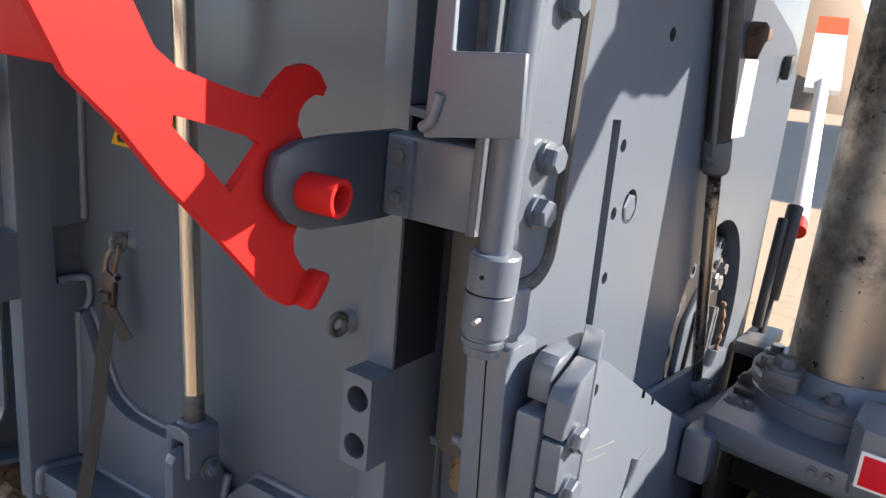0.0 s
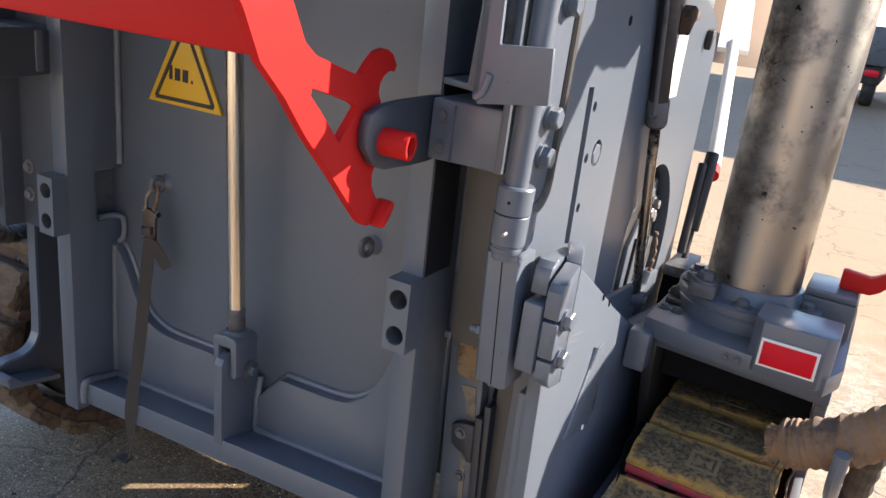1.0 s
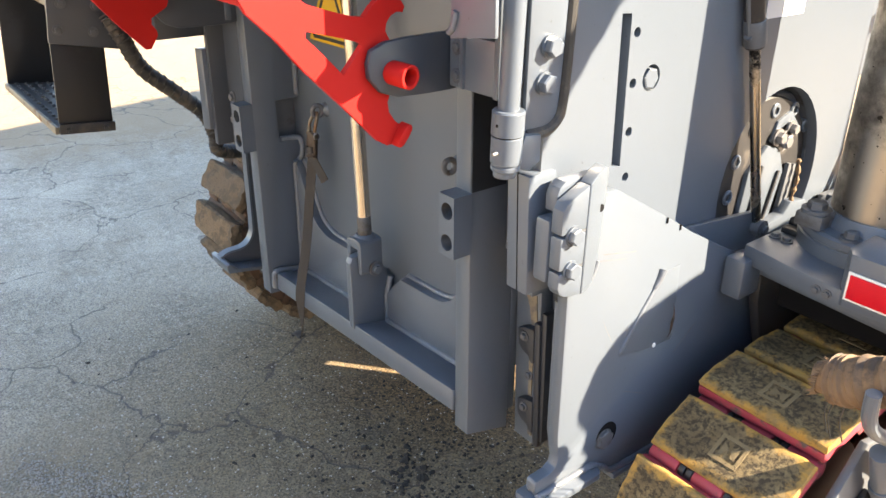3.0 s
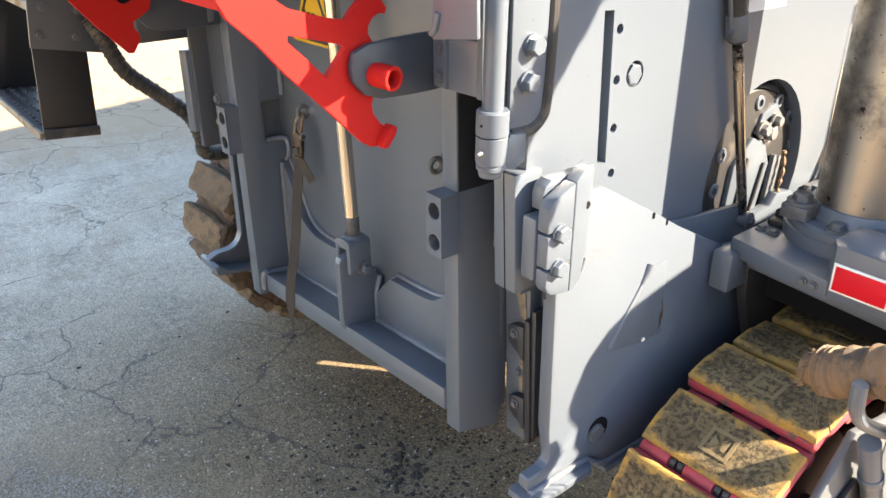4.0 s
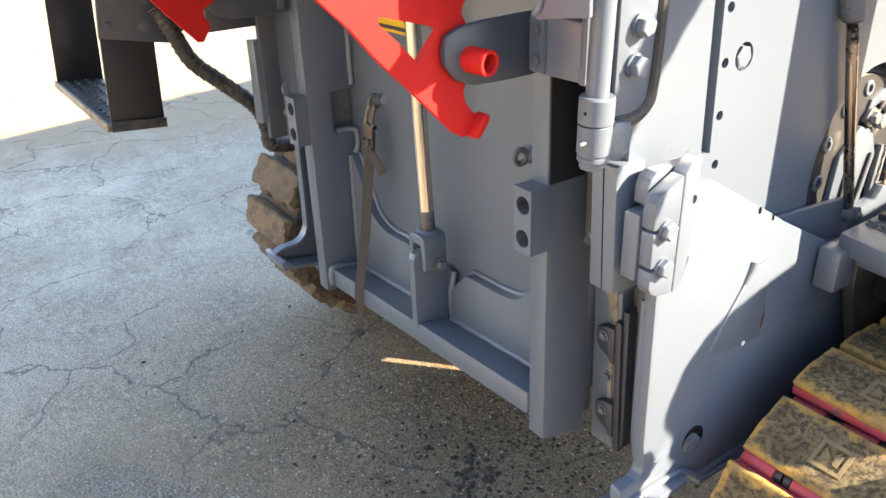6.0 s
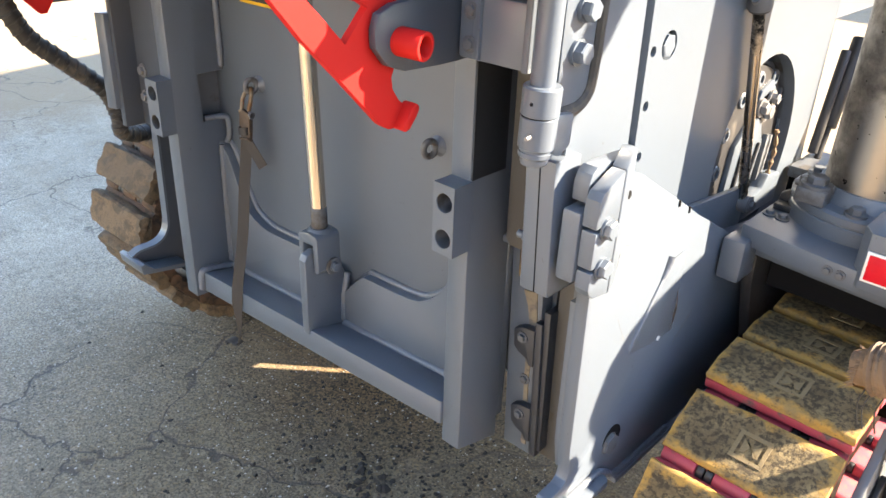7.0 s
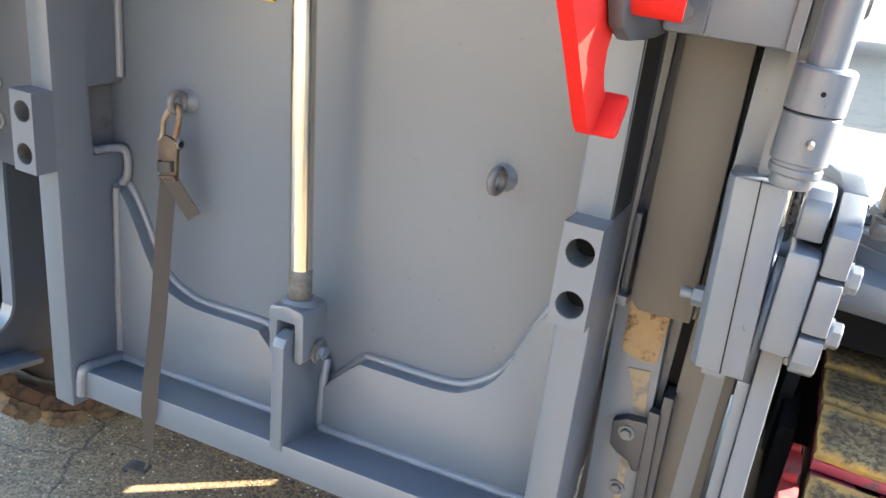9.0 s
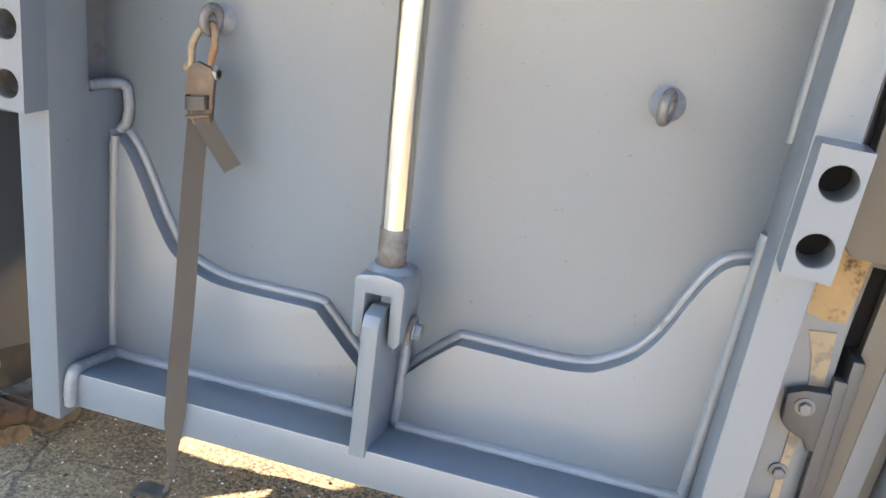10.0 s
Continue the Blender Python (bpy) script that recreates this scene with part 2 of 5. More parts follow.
    sc.inputs[3].default_value = 0.55
    ln(bn.outputs["Color"], sc.inputs[0])
    ln(co, bend.inputs[0]), ln(sc.outputs[0], bend.inputs[1])
    vor = nd.new("ShaderNodeTexVoronoi")
    vor.feature = 'DISTANCE_TO_EDGE'
    vor.inputs["Scale"].default_value = 1.45
    ln(bend.outputs[0], vor.inputs["Vector"])
    crack = remap(vor.outputs["Distance"], 0.003, 0.012, 0.68, 0)
    patch = remap(tex("ShaderNodeTexNoise", 0.9, Detail=2.0).outputs["Fac"], 0.40, 0.52, 0, 1)
    vor2 = nd.new("ShaderNodeTexVoronoi")
    vor2.feature = 'DISTANCE_TO_EDGE'
    vor2.inputs["Scale"].default_value = 4.2
    ln(bend.outputs[0], vor2.inputs["Vector"])
    hair = nd.new("ShaderNodeMath")
    hair.operation = 'MULTIPLY'
    ln(remap(vor2.outputs["Distance"], 0.005, 0.018, 0.38, 0), hair.inputs[0])
    ln(remap(tex("ShaderNodeTexNoise", 1.7, Detail=3.0).outputs["Fac"], 0.50, 0.58, 0, 1), hair.inputs[1])
    both = nd.new("ShaderNodeMath")
    both.operation = 'MAXIMUM'
    ln(crack, both.inputs[0]), ln(hair.outputs[0], both.inputs[1])
    crack = both.outputs[0]
    # brown rust wash in patches
    col = mix(remap(tex("ShaderNodeTexNoise", 1.3, Detail=6.0, Roughness=0.6).outputs["Fac"], 0.55, 0.72, 0, 0.5), col, (0.22, 0.165, 0.10))
    cm = nd.new("ShaderNodeMath")
    cm.operation = 'MULTIPLY'
    ln(crack, cm.inputs[0]), ln(patch, cm.inputs[1])
    col = mix(cm.outputs[0], col, (0.04, 0.04, 0.04))
    ln(col, bsdf.inputs["Base Color"])
    bsdf.inputs["Roughness"].default_value = 0.85
    h = nd.new("ShaderNodeMath")
    h.operation = 'SUBTRACT'
    ln(mix(0.6, grit, spread.outputs[2]), h.inputs[0]), ln(cm.outputs[0], h.inputs[1])
    b = nd.new("ShaderNodeBump")
    b.inputs["Strength"].default_value, b.inputs["Distance"].default_value = 0.7, 0.006
    ln(h.outputs[0], b.inputs["Height"])
    ln(b.outputs[0], bsdf.inputs["Normal"])
    return m


ASPHALT = asphalt()


def pad_material(half_width):
    """Yellow rubber with a trodden, gritty brown top that wears to yellow at the rim."""
    m = bpy.data.materials.new("trodden_yellow_pad")
    m.use_nodes = True
    nd, ln = m.node_tree.nodes, m.node_tree.links.new
    bsdf = nd["Principled BSDF"]
    co = nd.new("ShaderNodeTexCoord").outputs["Object"]
    shade = nd.new("ShaderNodeObjectInfo").outputs["Random"]
    moved = nd.new("ShaderNodeVectorMath")
    moved.operation = 'ADD'
    far = nd.new("ShaderNodeCombineXYZ")
    ln(shade, far.inputs[0]), ln(shade, far.inputs[1])
    ln(co, moved.inputs[0]), ln(far.outputs[0], moved.inputs[1])

    def tex(scale, detail, rough=0.6):
        n = nd.new("ShaderNodeTexNoise")
        n.inputs["Scale"].default_value, n.inputs["Detail"].default_value, n.inputs["Roughness"].default_value = scale, detail, rough
        ln(moved.outputs[0], n.inputs["Vector"])
        return n.outputs["Fac"]

    def remap(v, a, b, c, d):
        r = nd.new("ShaderNodeMapRange")
        for i, q in enumerate((a, b, c, d)):
            r.inputs[i + 1].default_value = q
        ln(v, r.inputs[0])
        return r.outputs[0]

    def calc(op, a, b):
        n = nd.new("ShaderNodeMath")
        n.operation = op
        for sock, v in zip(n.inputs, (a, b)):
            if isinstance(v, (int, float)):
                sock.default_value = v
            else:
                ln(v, sock)
        return n.outputs[0]

    def mix(f, a, b):
        x = nd.new("ShaderNodeMix")
        x.data_type = 'RGBA'
        for sock, v in ((x.inputs[0], f), (x.inputs[6], a), (x.inputs[7], b)):
            if isinstance(v, tuple):
                sock.default_value = (*v, 1)
            else:
                ln(v, sock)
        return x.outputs[2]

    sep = nd.new("ShaderNodeSeparateXYZ")
    ln(co, sep.inputs[0])
    rim = calc('MINIMUM', calc('SUBTRACT', half_width, calc('ABSOLUTE', sep.outputs[0], 0)), calc('SUBTRACT', 0.078, calc('ABSOLUTE', sep.outputs[1], 0)))
    rim = calc('ADD', rim, remap(tex(22, 6.0, 0.7), 0.3, 0.7, -0.022, 0.022))
    top = calc('MULTIPLY', remap(rim, 0.004, 0.020, 0, 1), remap(sep.outputs[2], 0.010, 0.019, 0, 1))
    yellow = mix(remap(tex(30, 7.0, 0.7), 0.42, 0.66, 0, 1), (0.37, 0.215, 0.050), (0.22, 0.150, 0.065))
    yellow = mix(remap(tex(110, 4.0, 0.7), 0.60, 0.68, 0, 0.8), yellow, (0.06, 0.045, 0.028))
    dirt = mix(remap(tex(17, 5.0, 0.6), 0.35, 0.62, 0, 1), (0.20, 0.152, 0.078), (0.105, 0.078, 0.040))
    dirt = mix(remap(tex(75, 6.0, 0.75), 0.46, 0.56, 0, 0.9), dirt, (0.038, 0.029, 0.018))
    ln(mix(top, yellow, dirt), bsdf.inputs["Base Color"])
    bsdf.inputs["Roughness"].default_value = 0.8
    bsdf.inputs["Specular IOR Level"].default_value = 0.3
    b = nd.new("ShaderNodeBump")
    b.inputs["Strength"].default_value, b.inputs["Distance"].default_value = 0.8, 0.004
    ln(tex(130, 6.0, 0.7), b.inputs["Height"])
    ln(b.outputs[0], bsdf.inputs["Normal"])
    return m


YELLOW_PAD = pad_material(0.167)


# ---------------------------------------------------------------- mesh helpers
def finish(bm, bev=0.0, seg=2):
    bmesh.ops.recalc_face_normals(bm, faces=bm.faces)
    if bev:
        edges = [e for e in bm.edges if len(e.link_faces) == 2 and e.calc_face_angle(0) > 0.6]
        bmesh.ops.bevel(bm, geom=edges, offset=bev, segments=seg, affect='EDGES', profile=0.5, clamp_overlap=True)
    return bm


def box(x0, x1, y0, y1, z0, z1, bev=0.003):
    bm = bmesh.new()
    bmesh.ops.create_cube(bm, size=1)
    for v in bm.verts:
        v.co = Vector((x0 + (v.co.x + .5) * (x1 - x0), y0 + (v.co.y + .5) * (y1 - y0), z0 + (v.co.z + .5) * (z1 - z0)))
    return finish(bm, bev)


def circle(u, v, r, n=20):
    return [(u + r * math.cos(2 * math.pi * i / n), v + r * math.sin(2 * math.pi * i / n)) for i in range(n)]


def prism(axis, a, b, outline, holes=(), bev=0.002):
    """An outline, with holes through it, pushed along an axis from a to b. Outline in the other two axes in xyz order."""
    bm = bmesh.new()

    def put(u, v):
        return bm.verts.new({'x': (a, u, v), 'y': (u, a, v), 'z': (u, v, a)}[axis])
    loops = [outline, *holes]
    vs = [put(*q) for loop in loops for q in loop]
    if holes:
        for tri in tessellate_polygon([[Vector((u, v, 0)) for u, v in loop] for loop in loops]):
            bm.faces.new([vs[i] for i in tri])
    else:
        bm.faces.new(vs)
    faces = bm.faces[:]
    way = Vector({'x': (b - a, 0, 0), 'y': (0, b - a, 0), 'z': (0, 0, b - a)}[axis])
    got = bmesh.ops.extrude_face_region(bm, geom=faces)
    bmesh.ops.translate(bm, verts=[g for g in got["geom"] if isinstance(g, bmesh.types.BMVert)], vec=way)
    return finish(bm, 0 if holes else bev)


def rod(p, q, r, n=24, r2=None, bev=0.0, inner=None):
    """A round bar from p to q (r at p, r2 at q), or a pipe where inner is given."""
    p, q = Vector(p), Vector(q)
    bm = bmesh.new()
    turn = (q - p).to_track_quat("Z", "Y").to_matrix()
    r2 = r if r2 is None else r2

    def ring(c, rad):
        return [bm.verts.new(c + turn @ Vector((rad * math.cos(2 * math.pi * i / n), rad * math.sin(2 * math.pi * i / n), 0))) for i in range(n)]

    def skin(s, t):
        for i in range(n):
            bm.faces.new((s[i], s[(i + 1) % n], t[(i + 1) % n], t[i]))
    a, b = ring(p, r), ring(q, r2)
    skin(a, b)
    if inner:
        c, d = ring(p, inner), ring(q, inner)
        skin(d, c), skin(b, d), skin(c, a)
    else:
        bm.faces.new(a[::-1]), bm.faces.new(b)
    return finish(bm, bev)


def lathe(p, way, profile, n=28):
    """A turned form: profile of (distance along way, radius)."""
    p, turn = Vector(p), Vector(way).to_track_quat("Z", "Y").to_matrix()
    bm = bmesh.new()
    rings = [[bm.verts.new(p + turn @ Vector((r * math.cos(2 * math.pi * i / n), r * math.sin(2 * math.pi * i / n), d))) for i in range(n)] for d, r in profile]
    for s, t in zip(rings, rings[1:]):
        for i in range(n):
            bm.faces.new((s[i], s[(i + 1) % n], t[(i + 1) % n], t[i]))
    bm.faces.new(rings[0][::-1]), bm.faces.new(rings[-1])
    return finish(bm)


def glide(pts, steps=6):
    """A smooth line through points."""
    pts = [Vector(p) for p in pts]
    out = []
    for i in range(len(pts) - 1):
        a, b, c, d = pts[max(i - 1, 0)], pts[i], pts[i + 1], pts[min(i + 2, len(pts) - 1)]
        for k in range(steps):
            t = k / steps
            out.append(0.5 * ((2 * b) + (c - a) * t + (2 * a - 5 * b + 4 * c - d) * t * t + (3 * b - a - 3 * c + d) * t ** 3))
    return out + [pts[-1]]


def sweep(pts, radius, n=12, flat=None, smooth=True, steps=6):
    """A round bar along a line; radius may be a function of the step; flat=(width, thickness, sideways) gives a strip."""
    line = glide(pts, steps) if smooth else [Vector(p) for p in pts]
    bm, rings, side = bmesh.new(), [], None
    for i, c in enumerate(line):
        t = (line[min(i + 1, len(line) - 1)] - line[max(i - 1, 0)]).normalized()
        if flat:
            u = Vector(flat[2])
            u = (u - t * u.dot(t)).normalized()
            w = t.cross(u)
            a, b = flat[0] / 2, flat[1] / 2
            rings.append([bm.verts.new(c + u * s * a + w * k * b) for s, k in ((-1, -1), (1, -1), (1, 1), (-1, 1))])
            continue
        ref = side if side is not None else (Vector((0, 0, 1)) if abs(t.z) < 0.9 else Vector((1, 0, 0)))
        u = (ref - t * ref.dot(t)).normalized()
        side = u
        w = t.cross(u)
        r = radius(i) if callable(radius) else radius
        rings.append([bm.verts.new(c + (u * math.cos(2 * math.pi * k / n) + w * math.sin(2 * math.pi * k / n)) * r) for k in range(n)])
    for s, t in zip(rings, rings[1:]):
        for k in range(len(s)):
            bm.faces.new((s[k], s[(k + 1) % len(s)], t[(k + 1) % len(s)], t[k]))
    bm.faces.new(rings[0][::-1]), bm.faces.new(rings[-1])
    return finish(bm)


def join(*bms):
    out = bms[0]
    for b in bms[1:]:
        tmp = bpy.data.meshes.new("tmp")
        b.to_mesh(tmp)
        out.from_mesh(tmp)
        bpy.data.meshes.remove(tmp)
        b.free()
    return out


def bolt_mesh(p, way, r=0.012, h=0.010, washer=1.5):
    """Hexagon head with chamfer on a washer."""
    p, way = Vector(p), Vector(way).normalized()
    turn = way.to_track_quat("Z", "Y").to_matrix()
    bm = rod(p, p + way * h * 0.3, r * washer, 20)
    head = bmesh.new()
    a0 = random.random()
    rings = []
    for d, k in ((0.25 * h, 1.0), (h * 0.88, 1.0), (h, 0.86)):
        rings.append([head.verts.new(p + way * d + turn @ Vector((k * r * math.cos(a0 + i * math.pi / 3), k * r * math.sin(a0 + i * math.pi / 3), 0))) for i in range(6)])
    for s, t in zip(rings, rings[1:]):
        for i in range(6):
            head.faces.new((s[i], s[(i + 1) % 6], t[(i + 1) % 6], t[i]))
    head.faces.new(rings[0][::-1]), head.faces.new(rings[-1])
    return join(bm, finish(head))


def to_object(name, bm, mat, sharp=24):
    me = bpy.data.meshes.new(name)
    bm.to_mesh(me)
    bm.free()
    me.polygons.foreach_set("use_smooth", [True] * len(me.polygons))
    me.set_sharp_from_angle(angle=radians(sharp))
    me.materials.append(mat)
    return new(name, me)


HOME = {}


def thing(name, base, label, category, group="", kind=""):
    ob = new(name)
    ob.empty_display_size = 0.1
    ob.location = base
    HOME[ob] = Vector(base)
    return tagged(ob, label, category, group, kind)


def part(name, bm, mat, parent, label="", sharp=24):
    ob = to_object(name, bm, mat, sharp)
    ob.parent = parent
    ob.matrix_parent_inverse = Matrix.Translation(-HOME[parent])
    HOME[ob] = HOME[parent] * 0
    return tagged(ob, label)


def single(name, bm, mat, label, category, group="", kind="", sharp=24):
    ob = to_object(name, bm, mat, sharp)
    HOME[ob] = Vector((0, 0, 0))
    return tagged(ob, label, category, group, kind)


def lean(bm, k=-0.022):
    """The machine stands slightly out of plumb: upright parts drift sideways with height."""
    for v in bm.verts:
        v.co.x += k * (v.co.z - 1.0)
    return bm


MID = -1.08


def mirror(x):
    return 2 * MID - x


# ---------------------------------------------------------------- ground
def ground_mesh():
    bm = bmesh.new()
    bmesh.ops.create_grid(bm, x_segments=60, y_segments=60, size=400)
    return finish(bm)


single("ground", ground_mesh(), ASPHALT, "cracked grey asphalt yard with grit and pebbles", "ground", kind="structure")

# ---------------------------------------------------------------- moldboard (raised scraper blade at the rear)
board = thing("scraper_blade", (-1.08, 0.95, 0.5), "raised grey steel scraper blade closing the rear of the milling machine", "scraper blade")
part("panel", prism('y', 1.020, 1.050, [(-1.625, 0.52), (-0.53, 0.555), (-0.53, 2.2), (-1.625, 2.2)]), GREY, board)
def rounded(outline, n):
    """The first n points run as one smooth curve."""
    return [(p.x, p.z) for p in glide([(x, 0, z) for x, z in outline[:n]], 5)] + outline[n:]


# thicker lower plates with a curved upper edge
left_edge = [(-1.579, 0.977), (-1.547, 0.948), (-1.517, 0.898), (-1.490, 0.845), (-1.462, 0.801), (-1.440, 0.783), (-1.417, 0.772), (-1.374, 0.761), (-1.311, 0.761), (-1.229, 0.7655), (-1.194, 0.766), (-1.186, 0.760), (-1.156, 0.732), (-1.110, 0.688), (-1.110, 0.56), (-1.60, 0.54), (-1.60, 0.975)]
part("wear_plate", prism('y', 0.985, 1.0205, rounded(left_edge, 14), bev=0.0015), GREY, board, sharp=50)
part("weld_seam", sweep([(x, 1.0195, z + 0.002) for x, z in left_edge[:14]], lambda i: 0.0092 + 0.0005 * math.sin(i * 1.7) + 0.0005 * random.random(), 16, steps=6), LEDGE, board, sharp=75)
right_edge = [(-1.040, 0.689), (-1.001, 0.734), (-0.966, 0.769), (-0.957, 0.776), (-0.947, 0.777), (-0.882, 0.780), (-0.835, 0.782), (-0.795, 0.786), (-0.768, 0.791), (-0.747, 0.799), (-0.705, 0.831), (-0.676, 0.875), (-0.653, 0.935), (-0.634, 0.978), (-0.612, 1.003), (-0.580, 1.012), (-0.580, 0.57), (-1.040, 0.55)]
part("wear_plate", prism('y', 0.985, 1.0205, rounded(right_edge, 16), bev=0.0015), GREY, board, sharp=50)
part("weld_seam", sweep([(x, 1.0195, z + 0.002) for x, z in right_edge[:16]], lambda i: 0.0092 + 0.0005 * math.sin(i * 1.7) + 0.0005 * random.random(), 16, steps=6), LEDGE, board, sharp=75)
# side posts
pl = [(0.856, 0.505), (1.025, 0.500), (1.025, 1.041), (0.942, 1.041), (0.938, 1.177), (1.025, 1.178), (1.025, 2.2), (0.856, 2.2)]
part("side_post", lean(prism('x', -1.631, -1.576, pl, bev=0.004)), GREY, board)
pr = [(0.884, 0.542), (1.022, 0.505), (1.025, 2.2), (0.884, 2.2)]
part("side_post", lean(prism('x', -0.5845, -0.5325, pr, bev=0.004)), GREY, board)
# Thin dark sheet that paints the shade on the post's side, below the bracket.
part("rubber_liner", lean(box(-0.5322, -0.531, 0.888, 0.990, 1.205, 1.60, 0.0)), NAVY, board, "dark sheet for the shade on the post's side")
part("notch_back", box(-1.628, -1.612, 0.945, 1.02, 1.042, 1.176, 0.0), GREY_WORN, board)
# perforated blocks on the posts
for xa, xb, za, zb, ya, yb, hx, hz in ((-1.635, -1.577, 1.025, 1.178, 0.812, 0.857, -1.606, (1.141, 1.061)), (-0.584, -0.530, 1.056, 1.205, 0.833, 0.885, -0.557, (1.167, 1.090))):
    block = part("hole_block", prism('y', ya, yb, [(xa, za), (xb, za), (xb - 0.002, zb), (xa - 0.002, zb)], [circle(hx, z, 0.0205) for z in hz], bev=0.002), GREY, board)
    for z in hz:
        part("hole_lining", rod((hx, ya + 0.0025, z), (hx, yb - 0.0022, z), 0.0209, 24, inner=0.0198), GREY_WORN, block)
        # Black disc in place of the shade at the hole's bottom.
        part("hole_bottom", rod((hx, yb - 0.0035, z), (hx, yb - 0.0020, z), 0.0200, 20), DARK, block)


def slanted(bm, slope, x0):
    for v in bm.verts:
        v.co.z += slope * (v.co.x - x0)
    return bm


# sill at the foot
part("sill", slanted(prism('x', -1.566, -0.575, [(0.876, 0.590), (1.005, 0.560), (1.005, 0.631), (0.876, 0.655)], bev=0.005), 0.067, -0.575), GREY, board)


def weld(pts, r=0.006):
    line = glide(pts, 10)
    return sweep(line, lambda i: r * (1 + 0.07 * math.sin(i * 2.1) + 0.10 * random.random()), 12, smooth=False)


part("weld_seam", weld([(-1.566, 0.986, z) for z in (0.59, 0.7, 0.85, 0.968)], 0.0085), WELD, board, sharp=75)
part("weld_seam", weld([(-1.578 - 0.022 * (z - 1.18), 1.014, z) for z in (1.19, 1.35, 1.6, 1.9)], 0.009), WELD, board, sharp=75)
part("weld_seam", weld([(-1.588, 0.950, 1.046), (-1.584, 0.985, 1.046), (-1.570, 1.010, 1.044), (-1.562, 1.014, 1.02), (-1.564, 1.012, 0.985), (-1.576, 1.006, 0.968)], 0.0085), WELD, board, sharp=75)
part("weld_seam", weld([(-0.585, 0.987, z) for z in (0.64, 0.8, 0.95, 1.055)], 0.009), WELD, board, sharp=75)
part("weld_seam", weld([(-0.588 - 0.022 * (z - 1.18), 1.016, z) for z in (1.17, 1.35, 1.6, 1.9)], 0.008), WELD, board, sharp=75)
part("weld_seam", weld([(-1.56, 0.987, 0.571), (-1.3, 0.987, 0.589), (-1.1, 0.987, 0.602)], 0.011), WELD, board, sharp=75)
part("weld_seam", weld([(-1.03, 0.987, 0.606), (-0.8, 0.987, 0.622), (-0.590, 0.987, 0.636)], 0.011), WELD, board, sharp=75)
part("weld_seam", weld([(-1.558, 0.874, 0.53), (-1.558, 0.873, 0.56), (-1.556, 0.880, 0.590), (-1.560, 0.93, 0.582), (-1.562, 1.0, 0.570)], 0.011), WELD, board, sharp=75)
# lug that the cylinder grips
lug = [(0.872, 0.61), (0.872, 0.825), (0.880, 0.840), (0.905, 0.846), (0.935, 0.838), (0.985, 0.79), (1.004, 0.75), (1.004, 0.59)]
part("lug", lean(prism('x', -1.079, -1.053, lug, bev=0.003), -0.03), GREY, board)
part("weld_seam", weld([(-1.036, 0.990, 0.612), (-1.037, 0.992, 0.69), (-1.042, 1.008, 0.75)], 0.009), WELD, board, sharp=75)
part("weld_seam", weld([(-1.074, 1.004, 0.612), (-1.077, 1.004, 0.70), (-1.080, 1.008, 0.76)], 0.008), WELD, board, sharp=75)


# welded-on lifting eyes
def lifting_eye(x, z):
    ring = sweep([(x + 0.004 * math.cos(a), 0.992 + 0.015 * math.cos(a), z + 0.003 + 0.0175 * math.sin(a)) for a in [2 * math.pi * i / 16 for i in range(17)]], 0.0075, 12, steps=2)
    part("lifting_eye", ring, EYE, board)
    part("weld_seam", lathe((x, 1.022, z + 0.003), (0, -1, 0), [(0, 0.025), (0.004, 0.023), (0.010, 0.016), (0.018, 0.010), (0.022, 0.005)], 18), WELD, board, sharp=75)


lifting_eye(-0.748, 1.182)
lifting_eye(-1.408, 1.172)

# ---------------------------------------------------------------- cylinder that lifts the blade
lift = thing("blade_cylinder", (-1.06, 0.93, 0.8), "bright chromed hydraulic rod with grey clevis lifting the blade", "hydraulic cylinder")
part("piston_rod", rod((-1.0655, 0.934, 0.955), (-1.110, 0.930, 1.75), 0.0200, 32), CHROME, lift, "polished chromed rod with worn lower end")
part("cylinder_barrel", rod((-1.109, 0.930, 1.73), (-1.132, 0.928, 2.15), 0.034, 32, bev=0.004), GREY, lift)
part("rod_collar", rod((-1.0630, 0.934, 0.895), (-1.0656, 0.934, 0.957), 0.0208, 28, bev=0.002), GREY_WORN, lift)
clevis = prism('y', 0.893, 0.968, [(-1.095, 0.797), (-1.1005, 0.882), (-1.094, 0.890), (-1.062, 0.897), (-1.032, 0.894), (-1.025, 0.886), (-1.021, 0.80), (-1.027, 0.789), (-1.040, 0.792), (-1.044, 0.866), (-1.081, 0.864), (-1.079, 0.800), (-1.086, 0.792)], bev=0.004)
fork = part("clevis", clevis, GREY, lift)
part("clevis_crown", lathe((-1.0625, 0.933, 0.890), (0, 0, 1), [(0, 0.034), (0.006, 0.031), (0.012, 0.024)], 24), GREY, fork)
part("clevis_pin", rod((-1.106, 0.940, 0.804), (-1.014, 0.940, 0.804), 0.013, 20, bev=0.002), GREY_WORN, fork)
part("pin_washer", rod((-1.021, 0.940, 0.804), (-1.015, 0.940, 0.804), 0.023, 24, bev=0.001), GREY_WORN, fork)
part("pin_bolt", bolt_mesh((-1.015, 0.940, 0.804), (1, 0, 0), 0.013, 0.012, 1.1), GREY, fork)

